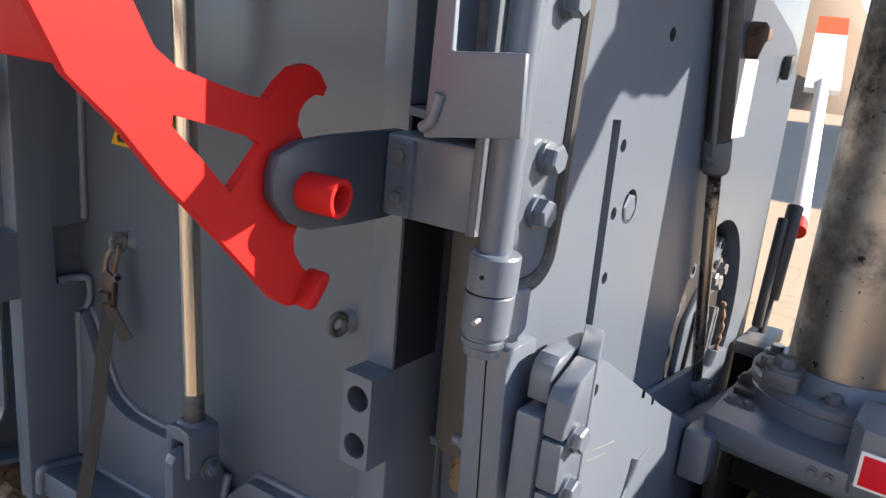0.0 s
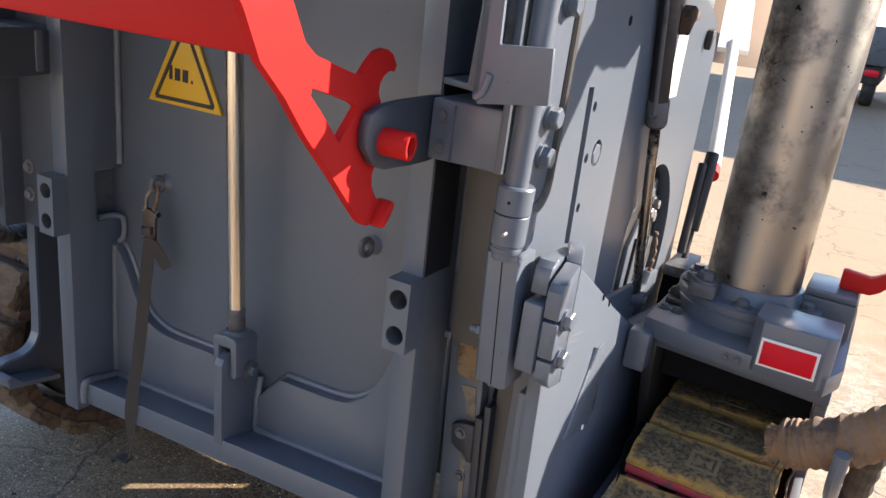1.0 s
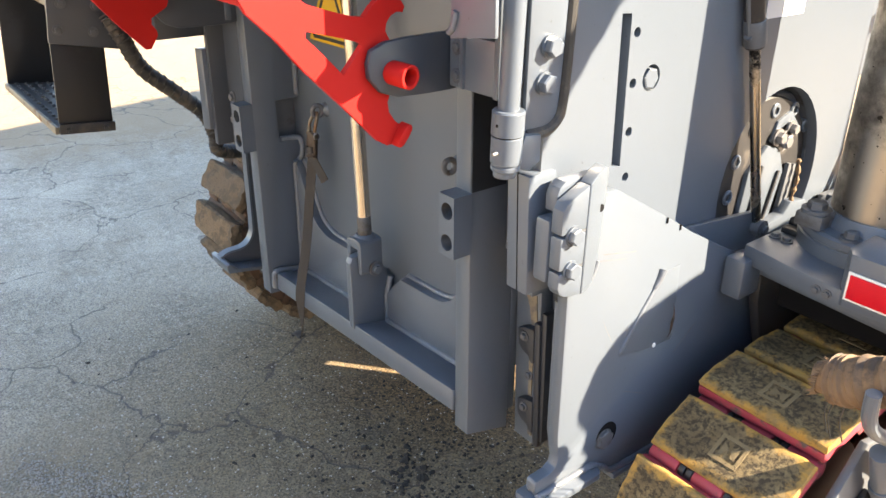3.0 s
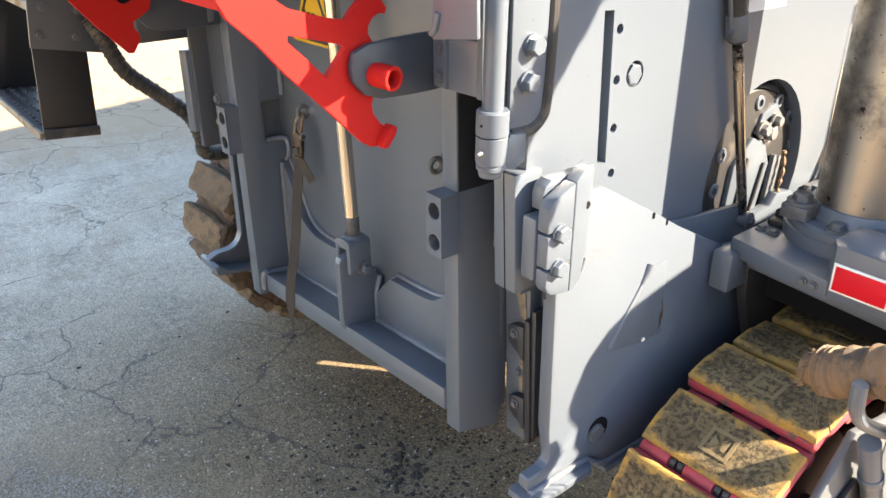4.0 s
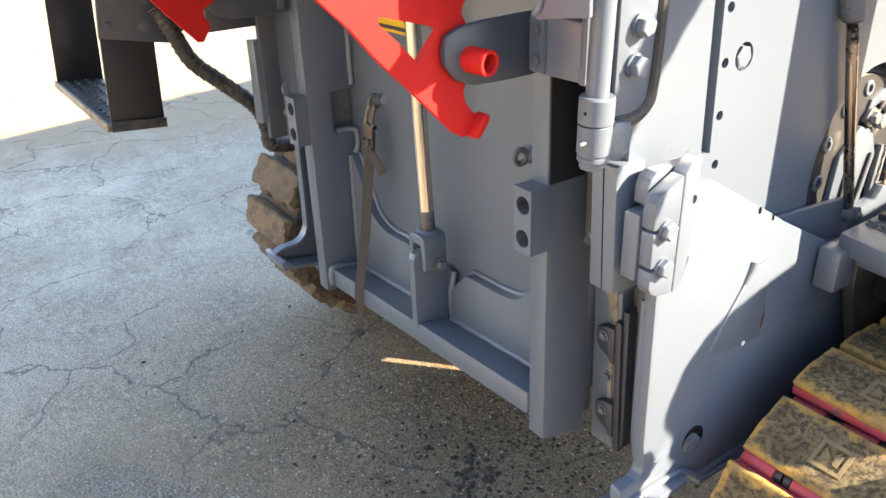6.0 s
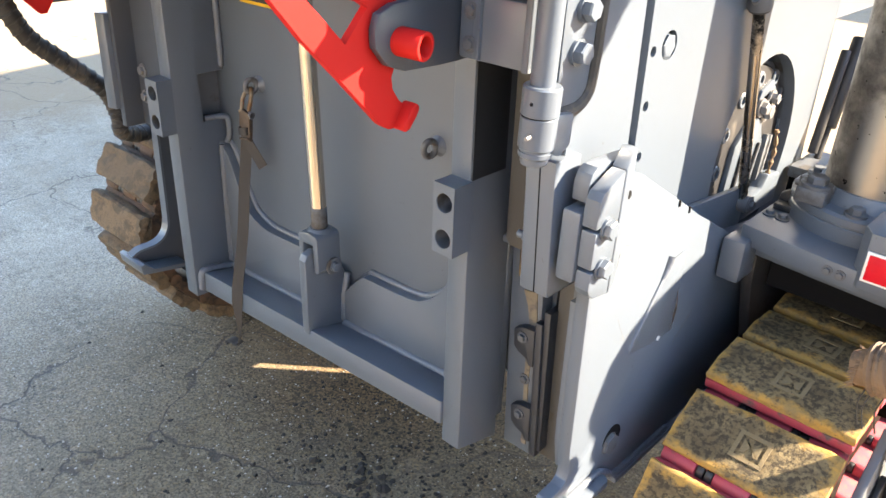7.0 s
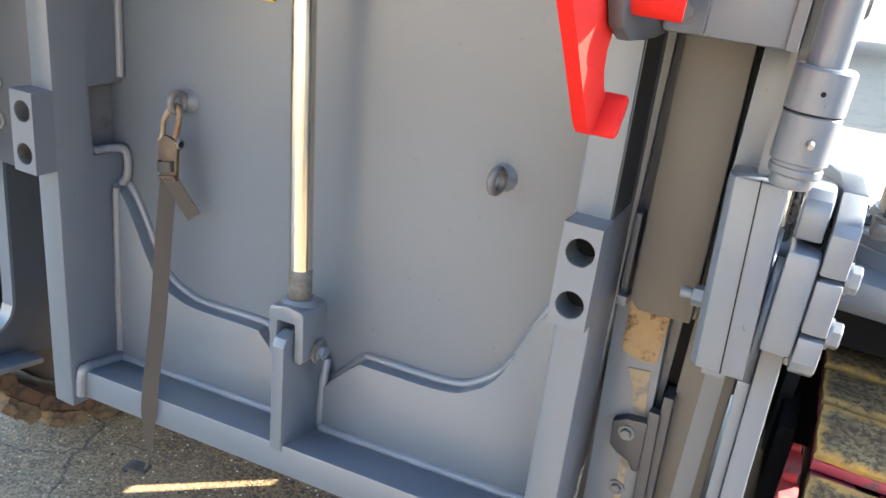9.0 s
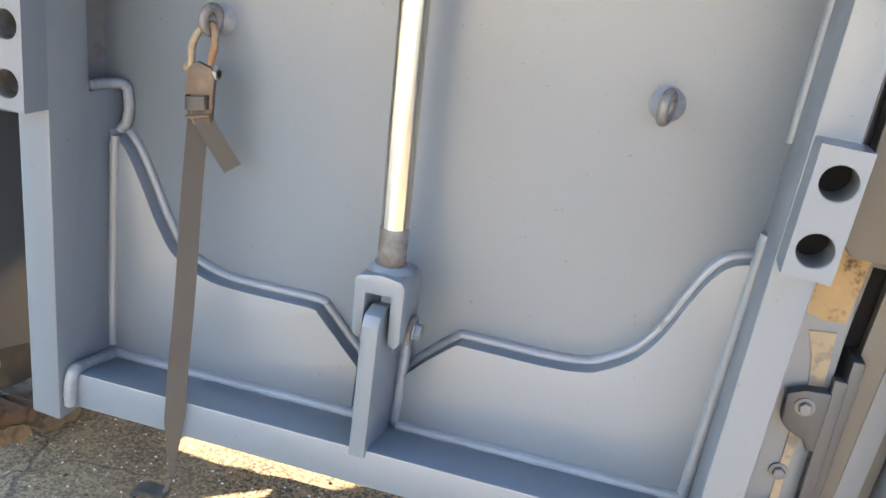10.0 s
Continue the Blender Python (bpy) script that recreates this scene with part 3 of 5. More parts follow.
# ---------------------------------------------------------------- lashing strap hung from the eye
strap = thing("lashing_strap", (-1.45, 0.93, 0.35), "dirty grey webbing strap hung from the eye by a shackle", "strap")
part("shackle", sweep([(-1.392, 0.968, 1.104), (-1.392, 0.970, 1.118), (-1.390, 0.974, 1.138), (-1.396, 0.984, 1.160), (-1.408, 0.990, 1.168), (-1.420, 0.984, 1.160), (-1.426, 0.974, 1.138), (-1.424, 0.970, 1.118), (-1.424, 0.968, 1.104)], 0.0055, 12), BARE, strap, "worn steel shackle")
part("shackle_bolt", rod((-1.432, 0.968, 1.104), (-1.376, 0.968, 1.104), 0.006, 14), BARE, strap)
part("shackle_nut", bolt_mesh((-1.386, 0.968, 1.104), (1, 0, 0), 0.011, 0.010, 1.0), ZINC, strap)
buckle = part("buckle", prism('y', 0.957, 0.966, [(-1.417, 1.020), (-1.379, 1.032), (-1.377, 1.095), (-1.383, 1.112), (-1.407, 1.118), (-1.421, 1.106), (-1.425, 1.075)], bev=0.002), BUCKLE, strap, "brown rusty buckle plate")
part("strap_loop", sweep([(-1.417, 0.960, 1.058), (-1.415, 0.949, 1.056), (-1.389, 0.949, 1.061), (-1.385, 0.960, 1.062)], 0, flat=(0.020, 0.004, (0, 0, 1))), BLACK, buckle)
part("buckle_bar", rod((-1.417, 0.953, 1.034), (-1.377, 0.953, 1.043), 0.0035, 10), BUCKLE, buckle)
web = part("webbing", sweep([(-1.408, 0.972, 1.09), (-1.405, 0.966, 1.04), (-1.395, 0.942, 0.92), (-1.379, 0.912, 0.77), (-1.362, 0.876, 0.65), (-1.355, 0.864, 0.612), (-1.354, 0.860, 0.57), (-1.356, 0.861, 0.52), (-1.356, 0.862, 0.46)], 0, flat=(0.031, 0.003, (0.78, 0.62, 0))), STRAP, strap)
for v in web.data.vertices:
    if v.co.z < 0.58:
        f = 0.18 + 0.82 * max(0, (v.co.z - 0.46) / 0.12)
        v.co.x = -1.356 + (v.co.x + 1.356) * f
        v.co.y = 0.862 + (v.co.y - 0.862) * f
part("loose_end", sweep([(-1.400, 0.960, 1.060), (-1.388, 0.958, 1.03), (-1.346, 0.972, 0.966)], 0, flat=(0.028, 0.003, (0.75, 0.45, 0.48))), STRAP, strap)
part("hook_cord", sweep([(-1.356, 0.862, 0.465), (-1.360, 0.862, 0.448), (-1.368, 0.862, 0.430)], 0.004, 8), STRAP, strap)
part("strap_hook", sweep([(-1.362, 0.862, 0.432), (-1.376, 0.862, 0.428), (-1.400, 0.864, 0.424), (-1.424, 0.866, 0.412), (-1.420, 0.866, 0.402)], 0, flat=(0.024, 0.008, (0, 1, 0.2))), BLACK, strap, "black hook")


# ---------------------------------------------------------------- warning sign
sign = thing("warning_sign", (-1.345, 1.0, 1.36), "yellow triangular warning sign with a black border", "sign")
sheet = part("plate", prism('y', 1.012, 1.0195, [(-1.465, 1.384), (-1.212, 1.388), (-1.325, 1.602), (-1.352, 1.602)], bev=0.001), SIGN_YELLOW, sign)
for (x0, z0), (x1, z1) in (((-1.437, 1.398), (-1.239, 1.402), ), ((-1.239, 1.402), (-1.338, 1.582)), ((-1.338, 1.582), (-1.437, 1.398))):
    part("border", sweep([(x0, 1.0112, z0), (x1, 1.0112, z1)], 0, flat=(0.010, 0.0014, (0, 0, 1)) if abs(z1 - z0) < 0.05 else (0.010, 0.0014, (1, 0, 0)), smooth=False), SIGN_BLACK, sheet)
for i, (x, w, h) in enumerate(((-1.385, 0.010, 0.035), (-1.362, 0.018, 0.030), (-1.335, 0.018, 0.030), (-1.312, 0.006, 0.008))):
    part("marking", box(x - w / 2, x + w / 2, 1.0104, 1.0116, 1.447, 1.447 + h, 0.0), SIGN_BLACK, sheet)

# ---------------------------------------------------------------- red folding frame
frame_red = thing("conveyor_support_frame", (-1.08, 0.6, 1.36), "glossy red steel folding frame pivoted on two brackets", "support frame")
arm = [(0.20, 1.90), (0.352, 1.703), (0.386, 1.637), (0.437, 1.588), (0.485, 1.531), (0.555, 1.461), (0.640, 1.372), (0.657, 1.362), (0.674, 1.362), (0.692, 1.382), (0.695, 1.394),
       (0.678, 1.408), (0.664, 1.428), (0.661, 1.448), (0.668, 1.465), (0.690, 1.49), (0.690, 1.54), (0.668, 1.567), (0.659, 1.582), (0.661, 1.597), (0.670, 1.609), (0.684, 1.616), (0.698, 1.614), (0.703, 1.624),
       (0.690, 1.642), (0.672, 1.650), (0.650, 1.646), (0.630, 1.630), (0.614, 1.612), (0.588, 1.616), (0.547, 1.628), (0.497, 1.644), (0.472, 1.662), (0.448, 1.705), (0.33, 1.90)]
hole = [(0.493, 1.599), (0.545, 1.585), (0.597, 1.570), (0.609, 1.562), (0.565, 1.513), (0.530, 1.550), (0.491, 1.588)]
part("arm", prism('x', -0.545, -0.530, arm, [hole], bev=0.0025), RED, frame_red)
far_arm = [(0.20, 1.865), (0.352, 1.668), (0.428, 1.537), (0.488, 1.462), (0.565, 1.377), (0.580, 1.377), (0.604, 1.412), (0.602, 1.428), (0.590, 1.445), (0.592, 1.462), (0.640, 1.49), (0.655, 1.53), (0.640, 1.575), (0.60, 1.590), (0.547, 1.595), (0.497, 1.610), (0.448, 1.670), (0.33, 1.865)]
part("arm", prism('x', mirror(-0.530), mirror(-0.545), far_arm, [circle(0.575, 1.535, 0.022, 18)], bev=0.0025), RED, frame_red)
# Black plug that darkens the hole of the far arm.
part("pin", rod((mirror(-0.532), 0.575, 1.535), (mirror(-0.543), 0.575, 1.535), 0.0218, 18), DARK, frame_red)
part("pivot_tube", rod((-0.535, 0.659, 1.509), (-0.466, 0.671, 1.507), 0.0232, 32, inner=0.0165, bev=0.001), RED, frame_red)
part("hook_lip", prism('x', -0.538, -0.507, [(0.667, 1.363), (0.675, 1.358), (0.684, 1.361), (0.700, 1.381), (0.706, 1.393), (0.704, 1.401), (0.696, 1.403), (0.688, 1.397), (0.676, 1.379)], bev=0.005), RED, frame_red)
part("cross_beam", slanted(box(mirror(-0.545), -0.546, 0.40, 0.46, 1.640, 1.72, 0.006), 0.010, -0.54), RED, frame_red)

# ---------------------------------------------------------------- grey pivot brackets
def pivot_bracket(side):
    m = (lambda x: x) if side > 0 else mirror
    dz = 0 if side > 0 else -0.035
    b = thing("pivot_bracket", (m(-0.5), 0.75, 1.46 + dz), "grey steel pivot bracket bolted to the machine frame", "bracket", "pivot brackets")
    out = [(0.616, 1.554), (0.647, 1.566), (0.700, 1.570), (0.830, 1.572), (0.875, 1.560), (0.875, 1.462), (0.800, 1.456), (0.745, 1.456), (0.673, 1.459), (0.636, 1.473), (0.610, 1.503), (0.608, 1.53)]
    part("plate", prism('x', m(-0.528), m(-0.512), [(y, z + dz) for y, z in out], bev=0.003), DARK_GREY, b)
    flange = part("flange", prism('z', 1.468 + dz, 1.566 + dz, [(m(-0.53), 0.82), (m(-0.49), 0.80), (m(-0.462), 0.79), (m(-0.462), 0.802), (m(-0.50), 0.818), (m(-0.53), 0.84)], bev=0.002), GREY, b)
    part("arm_box", prism('z', 1.465 + dz, 1.572 + dz, [(m(-0.51), 0.795), (m(-0.372), 0.802), (m(-0.372), 0.92), (m(-0.51), 0.93)], bev=0.006), GREY, b)
    for z in (1.49, 1.545):
        part("bolt", bolt_mesh((m(-0.486), 0.797, z + dz), (0, -1, 0), 0.010, 0.008), GREY_WORN, flange)


pivot_bracket(1)
pivot_bracket(-1)

# ---------------------------------------------------------------- machine body
body = thing("machine_body", (-1.08, 3.0, 0.5), "light grey painted body of a tracked milling machine", "machine body")
X = -0.345
side_out = [(0.905, 1.02), (0.905, 2.05), (1.10, 3.0), (1.68, 3.05), (1.70, 1.93), (1.76, 1.84), (2.05, 1.765), (2.13, 1.73), (2.17, 1.66), (2.21, 0.78), (1.40, 0.78), (1.40, 0.62), (1.05, 0.62), (1.05, 1.02)]
cover_ring = [(1.795 + 0.234 * math.cos(a), 1.088 + 0.264 * math.sin(a)) for a in [2 * math.pi * i / 36 for i in range(36)]]
slot = [(1.122, 1.274), (1.151, 1.268), (1.136, 1.598), (1.106, 1.600)]
small = [circle(1.159, 1.558, 0.0108, 14), circle(1.163, 1.451, 0.0108, 14), circle(1.168, 1.344, 0.0108, 14), circle(1.174, 1.238, 0.0108, 14)]
ring_hole = circle(1.223, 1.455, 0.029, 24)
part("side_panel", prism('x', X - 0.03, X, side_out, [cover_ring, slot, ring_hole, *small], bev=0.002), GREY, body)
# Black backing and disc, coloured as the shade in slot and holes.
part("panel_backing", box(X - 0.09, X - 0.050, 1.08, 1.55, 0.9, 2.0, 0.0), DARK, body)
part("hole", rod((X - 0.001, 1.284, 1.728), (X + 0.0006, 1.284, 1.728), 0.011, 14), DARK, body)
part("recessed_hex", bolt_mesh((X - 0.0125, 1.224, 1.453), (1, 0, 0), 0.024, 0.014, 1.0), GREY, body)
# Unseen housing; its underside slopes to let the sun strip through.
part("drum_housing", prism('x', -1.80, -0.55, [(1.135, 0.60), (1.50, 0.60), (2.10, 1.32), (2.10, 2.48), (1.135, 2.48)], bev=0.01), GREY, body)
# Unseen plate added to shape the sun strip; slot and arch let light pass.
part("chassis_plate", prism('x', -0.92, -0.90, [(1.14, 0.50), (1.42, 0.50), (1.45, 0.22), (1.78, 0.22), (1.84, 0.32), (1.935, 0.425), (1.97, 0.475), (2.00, 0.50), (2.04, 0.555), (2.11, 0.622), (2.18, 0.69), (2.62, 0.69), (2.62, 0.22), (3.4, 0.22), (3.4, 1.4), (1.14, 1.4)], [[(1.850, 0.425), (1.898, 0.425), (1.902, 0.690), (1.850, 0.690)]], bev=0.0), GREY_WORN, body)
# Unseen bulk, sized to fill out the machine's shadow on the ground.
part("front_chassis", box(-1.80, -1.20, 2.11, 6.0, 0.9, 2.49, 0.02), GREY, body)
part("engine_housing", prism('x', -1.80, X - 0.035, [(1.135, 2.50), (1.135, 3.05), (6.9, 3.75), (6.9, 2.9), (2.30, 2.50)], bev=0.02), GREY, body)
# Unseen slab added above the track to cut off its skylight.
part("platform", prism('x', X - 0.034, 0.60, [(1.0, 2.64), (1.0, 2.78), (3.1, 2.9), (3.1, 2.64)], bev=0.01), GREY, body)
part("far_side_panel", prism('x', mirror(X), mirror(X) + 0.03, [(1.05, 1.0), (1.05, 3.0), (2.2, 3.1), (2.2, 1.0)], bev=0.003), GREY, body)
# Unseen slab added overhead to keep skylight off the blade.
part("conveyor_underside", prism('x', -1.70, -0.46, [(0.845, 1.93), (0.845, 2.12), (-2.6, 2.72), (-2.6, 2.56)], bev=0.01), GREY, body)
# Unseen plate and arm added to cast the scalloped shadow on the side plate.
part("outer_cover", prism('x', 0.672, 0.692, [(1.80, 1.17), (1.80, 1.27), (1.872, 1.33), (1.85, 1.36), (1.862, 1.41), (1.83, 1.455), (1.826, 1.49), (1.844, 1.53), (1.880, 1.595), (1.94, 1.645), (2.004, 1.674), (2.109, 1.698), (2.30, 1.73), (3.06, 1.78), (3.06, 2.66), (3.2, 2.66), (3.2, 1.17)], bev=0.004), GREY, body)
part("cover_arm", box(0.56, 0.70, 3.07, 3.19, 2.665, 2.72, 0.004), GREY, body)
part("rear_wall", box(-1.78, -0.532, 1.065, 1.13, 1.05, 2.98, 0.0), GREY, body)
# Black sheet that closes the gap so it reads as deep shade.
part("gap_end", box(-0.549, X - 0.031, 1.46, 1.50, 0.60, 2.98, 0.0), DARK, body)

# ---------------------------------------------------------------- gap beside the blade: guide, keys, stained steel
guide = thing("blade_guide", (-0.46, 1.03, 0.55), "worn grey steel guide beside the blade with bolted keepers", "guide rail")
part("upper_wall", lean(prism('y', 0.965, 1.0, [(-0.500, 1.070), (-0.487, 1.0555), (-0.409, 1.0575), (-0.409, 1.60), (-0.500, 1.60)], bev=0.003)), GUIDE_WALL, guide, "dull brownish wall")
part("side_flange", box(-0.407, -0.352, 0.930, 0.940, 1.275, 1.463, 0.002), GREY, guide)
part("back_wall", box(-0.53, -0.430, 1.075, 1.10, 0.50, 1.02, 0.0), GREY_WORN, guide)
part("back_wall", box(-0.53, -0.385, 1.075, 1.10, 1.021, 1.60, 0.0), GREY_WORN, guide)
part("rail", lean(box(-0.530, -0.444, 1.035, 1.074, 0.495, 1.055, 0.003), -0.05), GREY, guide)
# Upper length of the same rail, in a darker grey.
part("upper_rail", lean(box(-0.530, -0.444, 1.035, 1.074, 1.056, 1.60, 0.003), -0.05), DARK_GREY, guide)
part("bare_patch", prism('y', 1.0315, 1.0352, [(-0.507, 0.956), (-0.497, 0.949), (-0.473, 0.944), (-0.449, 0.947), (-0.445, 1.052), (-0.510, 1.06)], bev=0.0), GOLD, guide, "bare rust-stained steel with sunlight in its gold tone")
part("bare_stripe", prism('y', 1.0325, 1.0353, [(-0.489, 0.925), (-0.454, 0.930), (-0.446, 0.855), (-0.452, 0.80), (-0.452, 0.70), (-0.440, 0.52), (-0.453, 0.52), (-0.463, 0.70), (-0.468, 0.80), (-0.466, 0.85), (-0.474, 0.89)], bev=0.0), TAN, guide, "bare worn stripe")
for z in (0.80, 0.595):
    dx = -0.06 * (z - 0.80)
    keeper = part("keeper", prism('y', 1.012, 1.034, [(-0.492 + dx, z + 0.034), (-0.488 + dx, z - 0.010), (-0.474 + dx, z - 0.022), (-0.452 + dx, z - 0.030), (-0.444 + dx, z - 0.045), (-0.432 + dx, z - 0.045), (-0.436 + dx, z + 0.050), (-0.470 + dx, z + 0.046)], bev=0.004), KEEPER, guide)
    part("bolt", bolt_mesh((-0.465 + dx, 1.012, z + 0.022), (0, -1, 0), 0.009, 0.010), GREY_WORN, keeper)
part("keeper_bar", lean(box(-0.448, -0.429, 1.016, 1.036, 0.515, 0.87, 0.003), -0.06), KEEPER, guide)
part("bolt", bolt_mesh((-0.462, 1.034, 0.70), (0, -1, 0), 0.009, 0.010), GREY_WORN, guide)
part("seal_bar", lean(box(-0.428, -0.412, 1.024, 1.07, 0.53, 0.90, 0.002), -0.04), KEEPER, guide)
part("inner_guide", box(-0.411, -0.330, 1.052, 1.074, 0.50, 1.05, 0.002), GUIDE_WALL, guide, "dull brownish wall")
part("stop_bar", lean(box(-0.524, -0.512, 1.000, 1.03, 1.06, 1.19, 0.003)), DARK_GREY, guide)
part("stop_pad", box(-0.526, -0.508, 0.985, 1.02, 1.045, 1.062, 0.004), GREY, guide)

# ---------------------------------------------------------------- side plate
XP = -0.278
XT = -0.243
plate = thing("side_plate", (XP, 1.3, 0.42), "sunlit grey steel side plate with hinge blocks and a skid foot", "side plate")
outer = [(0.944, 1.20), (0.946, 0.66), (0.950, 0.62), (0.952, 0.596), (0.946, 0.578), (0.930, 0.569), (0.885, 0.566), (0.880, 0.560), (0.879, 0.537), (0.886, 0.522), (1.085, 0.515), (1.15, 0.468), (1.50, 0.460), (2.25, 0.460), (2.25, 0.86), (1.62, 0.94), (1.50, 1.003), (1.372, 1.073), (1.30, 1.118), (1.083, 1.246), (0.960, 1.262)]
sp = part("plate", lean(prism('x', XP - 0.030, XP, outer, bev=0.003)), GREY, plate)
tab = [(0.944, 1.058), (0.944, 1.303), (0.976, 1.317), (1.010, 1.319), (1.030, 1.313), (1.037, 1.300), (1.034, 1.268), (1.026, 1.19), (1.018, 1.115), (0.994, 1.060)]
hinge = prism('x', XT - 0.031, XT, tab, bev=0.003)
for v in hinge.verts:
    v.co.x -= 0.42 * max(0.0, v.co.y - 0.955)
hp = part("hinge_plate", hinge, GREY, plate)
# the front edge is split by two slots into three tabs
tabs = [[(0.9435, 1.058), (0.9435, 1.1245), (0.873, 1.1245), (0.873, 1.090), (0.880, 1.076), (0.895, 1.066)],
        [(0.9435, 1.1305), (0.9435, 1.203), (0.872, 1.203), (0.872, 1.1305)],
        [(0.9435, 1.209), (0.9435, 1.3025), (0.882, 1.276), (0.873, 1.262), (0.871, 1.245), (0.871, 1.209)]]
for outline in tabs:
    part("tab", prism('x', XT - 0.031, XT, outline, bev=0.004), GREY, hp)
for za, zb in ((1.1247, 1.1303), (1.2032, 1.2088)):
    part("slot_floor", box(XT - 0.0305, XT - 0.002, 0.905, 0.9434, za, zb, 0.0), GREY_WORN, hp)
part("weld_seam", weld([(XP + 0.002, 1.026, 1.10), (XP + 0.002, 1.004, 1.056), (XP + 0.004, 0.952, 1.053)], 0.006), WELD, hp, sharp=75)
part("inner_plate", lean(prism('x', XP - 0.049, XP - 0.031, [(0.958, 1.0), (0.958, 0.66), (0.972, 0.58), (1.03, 0.52), (1.12, 0.475), (2.2, 0.468), (2.2, 0.84), (1.2, 1.0)], bev=0.002)), GREY, plate)
XB = XP + 0.009
# Flat black disc drawn as the shade of a recess.
part("bolt_recess", rod((XB - 0.006, 1.122, 0.590), (XB + 0.0009, 1.122, 0.590), 0.037, 22), DARK, sp)
part("pivot_bolt", bolt_mesh((XB - 0.002, 1.113, 0.583), (1, 0, 0), 0.027, 0.013, 1.05), GREY_WORN, sp)
part("skid", prism('z', 0.498, 0.519, [(-0.318, 0.868), (-0.312, 0.862), (-0.246, 0.862), (-0.234, 0.875), (-0.234, 1.072), (-0.245, 1.084), (-0.318, 1.084)], bev=0.004), GREY, plate, "flat skid plate welded below the toe")
part("skid_flange", prism('x', -0.345, -0.252, [(1.151, 0.443), (2.25, 0.445), (2.25, 0.459), (1.151, 0.458)], bev=0.003), GREY, plate)
part("weld_seam", weld([(XB + 0.004, 0.884, 0.523), (XB + 0.005, 0.95, 0.524), (XB + 0.005, 1.03, 0.524), (XB + 0.005, 1.075, 0.522), (XB + 0.005, 1.12, 0.494), (XB + 0.005, 1.17, 0.468), (XB + 0.005, 1.4, 0.464)], 0.008), WELD, plate, sharp=75)
part("hole", rod((XT - 0.030, 1.007, 1.231), (XT - 0.0210, 1.007, 1.231), 0.0085, 14), DARK, hp)
# Black filler that keeps the sunlit slit dark.
part("gap_filler", box(XT - 0.0355, XT - 0.0315, 0.905, 1.00, 1.09, 1.262, 0.0), DARK, plate)
part("nose_block", prism('x', -0.313, -0.280, [(0.890, 1.242), (0.890, 1.278), (0.897, 1.294), (0.912, 1.304), (0.935, 1.306), (1.03, 1.300), (1.03, 1.242)], bev=0.004), GREY, plate)
part("hinge_block", box(-0.315, -0.2755, 0.868, 0.943, 1.092, 1.232, 0.007), GREY, plate)
part("hinge_block", lean(prism('z', 1.047, 1.308, [(-0.389, 0.876), (-0.380, 0.862), (-0.318, 0.862), (-0.318, 0.94), (-0.389, 0.94)], bev=0.003), -0.05), GREY, plate)
part("seam", lean(box(-0.3477, -0.3462, 0.8605, 0.866, 1.049, 1.309, 0.0), -0.06), DARK, plate)
for z in (1.205, 1.128):
    part("bolt", bolt_mesh((XT, 0.904, z), (1, 0, 0), 0.0185, 0.017, 1.12), GREY, hp)
part("inner_nut", bolt_mesh((-0.390, 0.905, 1.128), (-1, 0, 0), 0.015, 0.022, 1.2), GREY, plate)
part("bolt_end", rod((-0.412, 0.905, 1.128), (-0.428, 0.905, 1.128), 0.0085, 14, bev=0.002), GREY, plate)
part("weld_bead", lean(sweep([(XP + 0.001, 1.270, 1.004), (XP + 0.002, 1.266, 0.996), (XP + 0.002, 1.258, 0.98), (XP + 0.001, 1.246, 0.962)], lambda i: 0.0125 - 0.0004 * i, 14, steps=5)), WELD, plate, sharp=75)
part("weld_seam", lean(weld([(XP + 0.001, 1.246, 0.96), (XP + 0.001, 1.19, 0.89), (XP + 0.001, 1.140, 0.822)], 0.0045)), WELD, plate, sharp=75)
part("back_strip", prism('x', -0.343, -0.326, [(1.30, 0.80), (1.30, 1.068), (1.422, 1.056), (1.76, 1.018), (1.76, 0.80)], bev=0.003), GREY, plate)
part("patch_plate", lean(prism('x', XP + 0.0005, XP + 0.0035, [(1.136, 0.815), (1.262, 0.992), (1.335, 1.00), (1.338, 0.79), (1.24, 0.795)], bev=0.0012)), GREY, plate)
for y, z in ((1.263, 1.135), (1.318, 1.1035)):
    part("edge_nick", box(XP - 0.012, XP + 0.0006, y - 0.002, y + 0.002, z - 0.010, z + 0.0035, 0.0), DARK, plate)
part("scrape", lean(prism('x', XP + 0.0036, XP + 0.0042, [(1.318, 0.800), (1.327, 0.812), (1.325, 0.840), (1.333, 0.862), (1.328, 0.895), (1.336, 0.872), (1.340, 0.845), (1.333, 0.815)], bev=0)), RUST, plate, "rusty scrape")
for y0, z0, y1, z1, q in ((1.05, 1.105, 1.16, 1.082, 0.0009), (1.04, 1.092, 1.13, 1.073, 0.0007), (1.07, 0.93, 1.11, 0.86, 0.0006), (1.17, 0.70, 1.25, 0.66, 0.0008), (1.36, 0.74, 1.44, 0.80, 0.0009)):
    part("scratch", lean(rod((XP, y0, z0), (XP, y1, z1), q * 0.5, 6)), BARE, plate, "bare scratch")
part("chip", prism('x', XP + 0.0036, XP + 0.0102, circle(1.266, 0.798, 0.006, 8), bev=0), WHITE, plate)

# ---------------------------------------------------------------- cylinder that lifts the side plate
pc = thing("side_plate_cylinder", (-0.342, 0.80, 1.32), "grey upright hydraulic cylinder with stepped sleeve", "hydraulic cylinder")
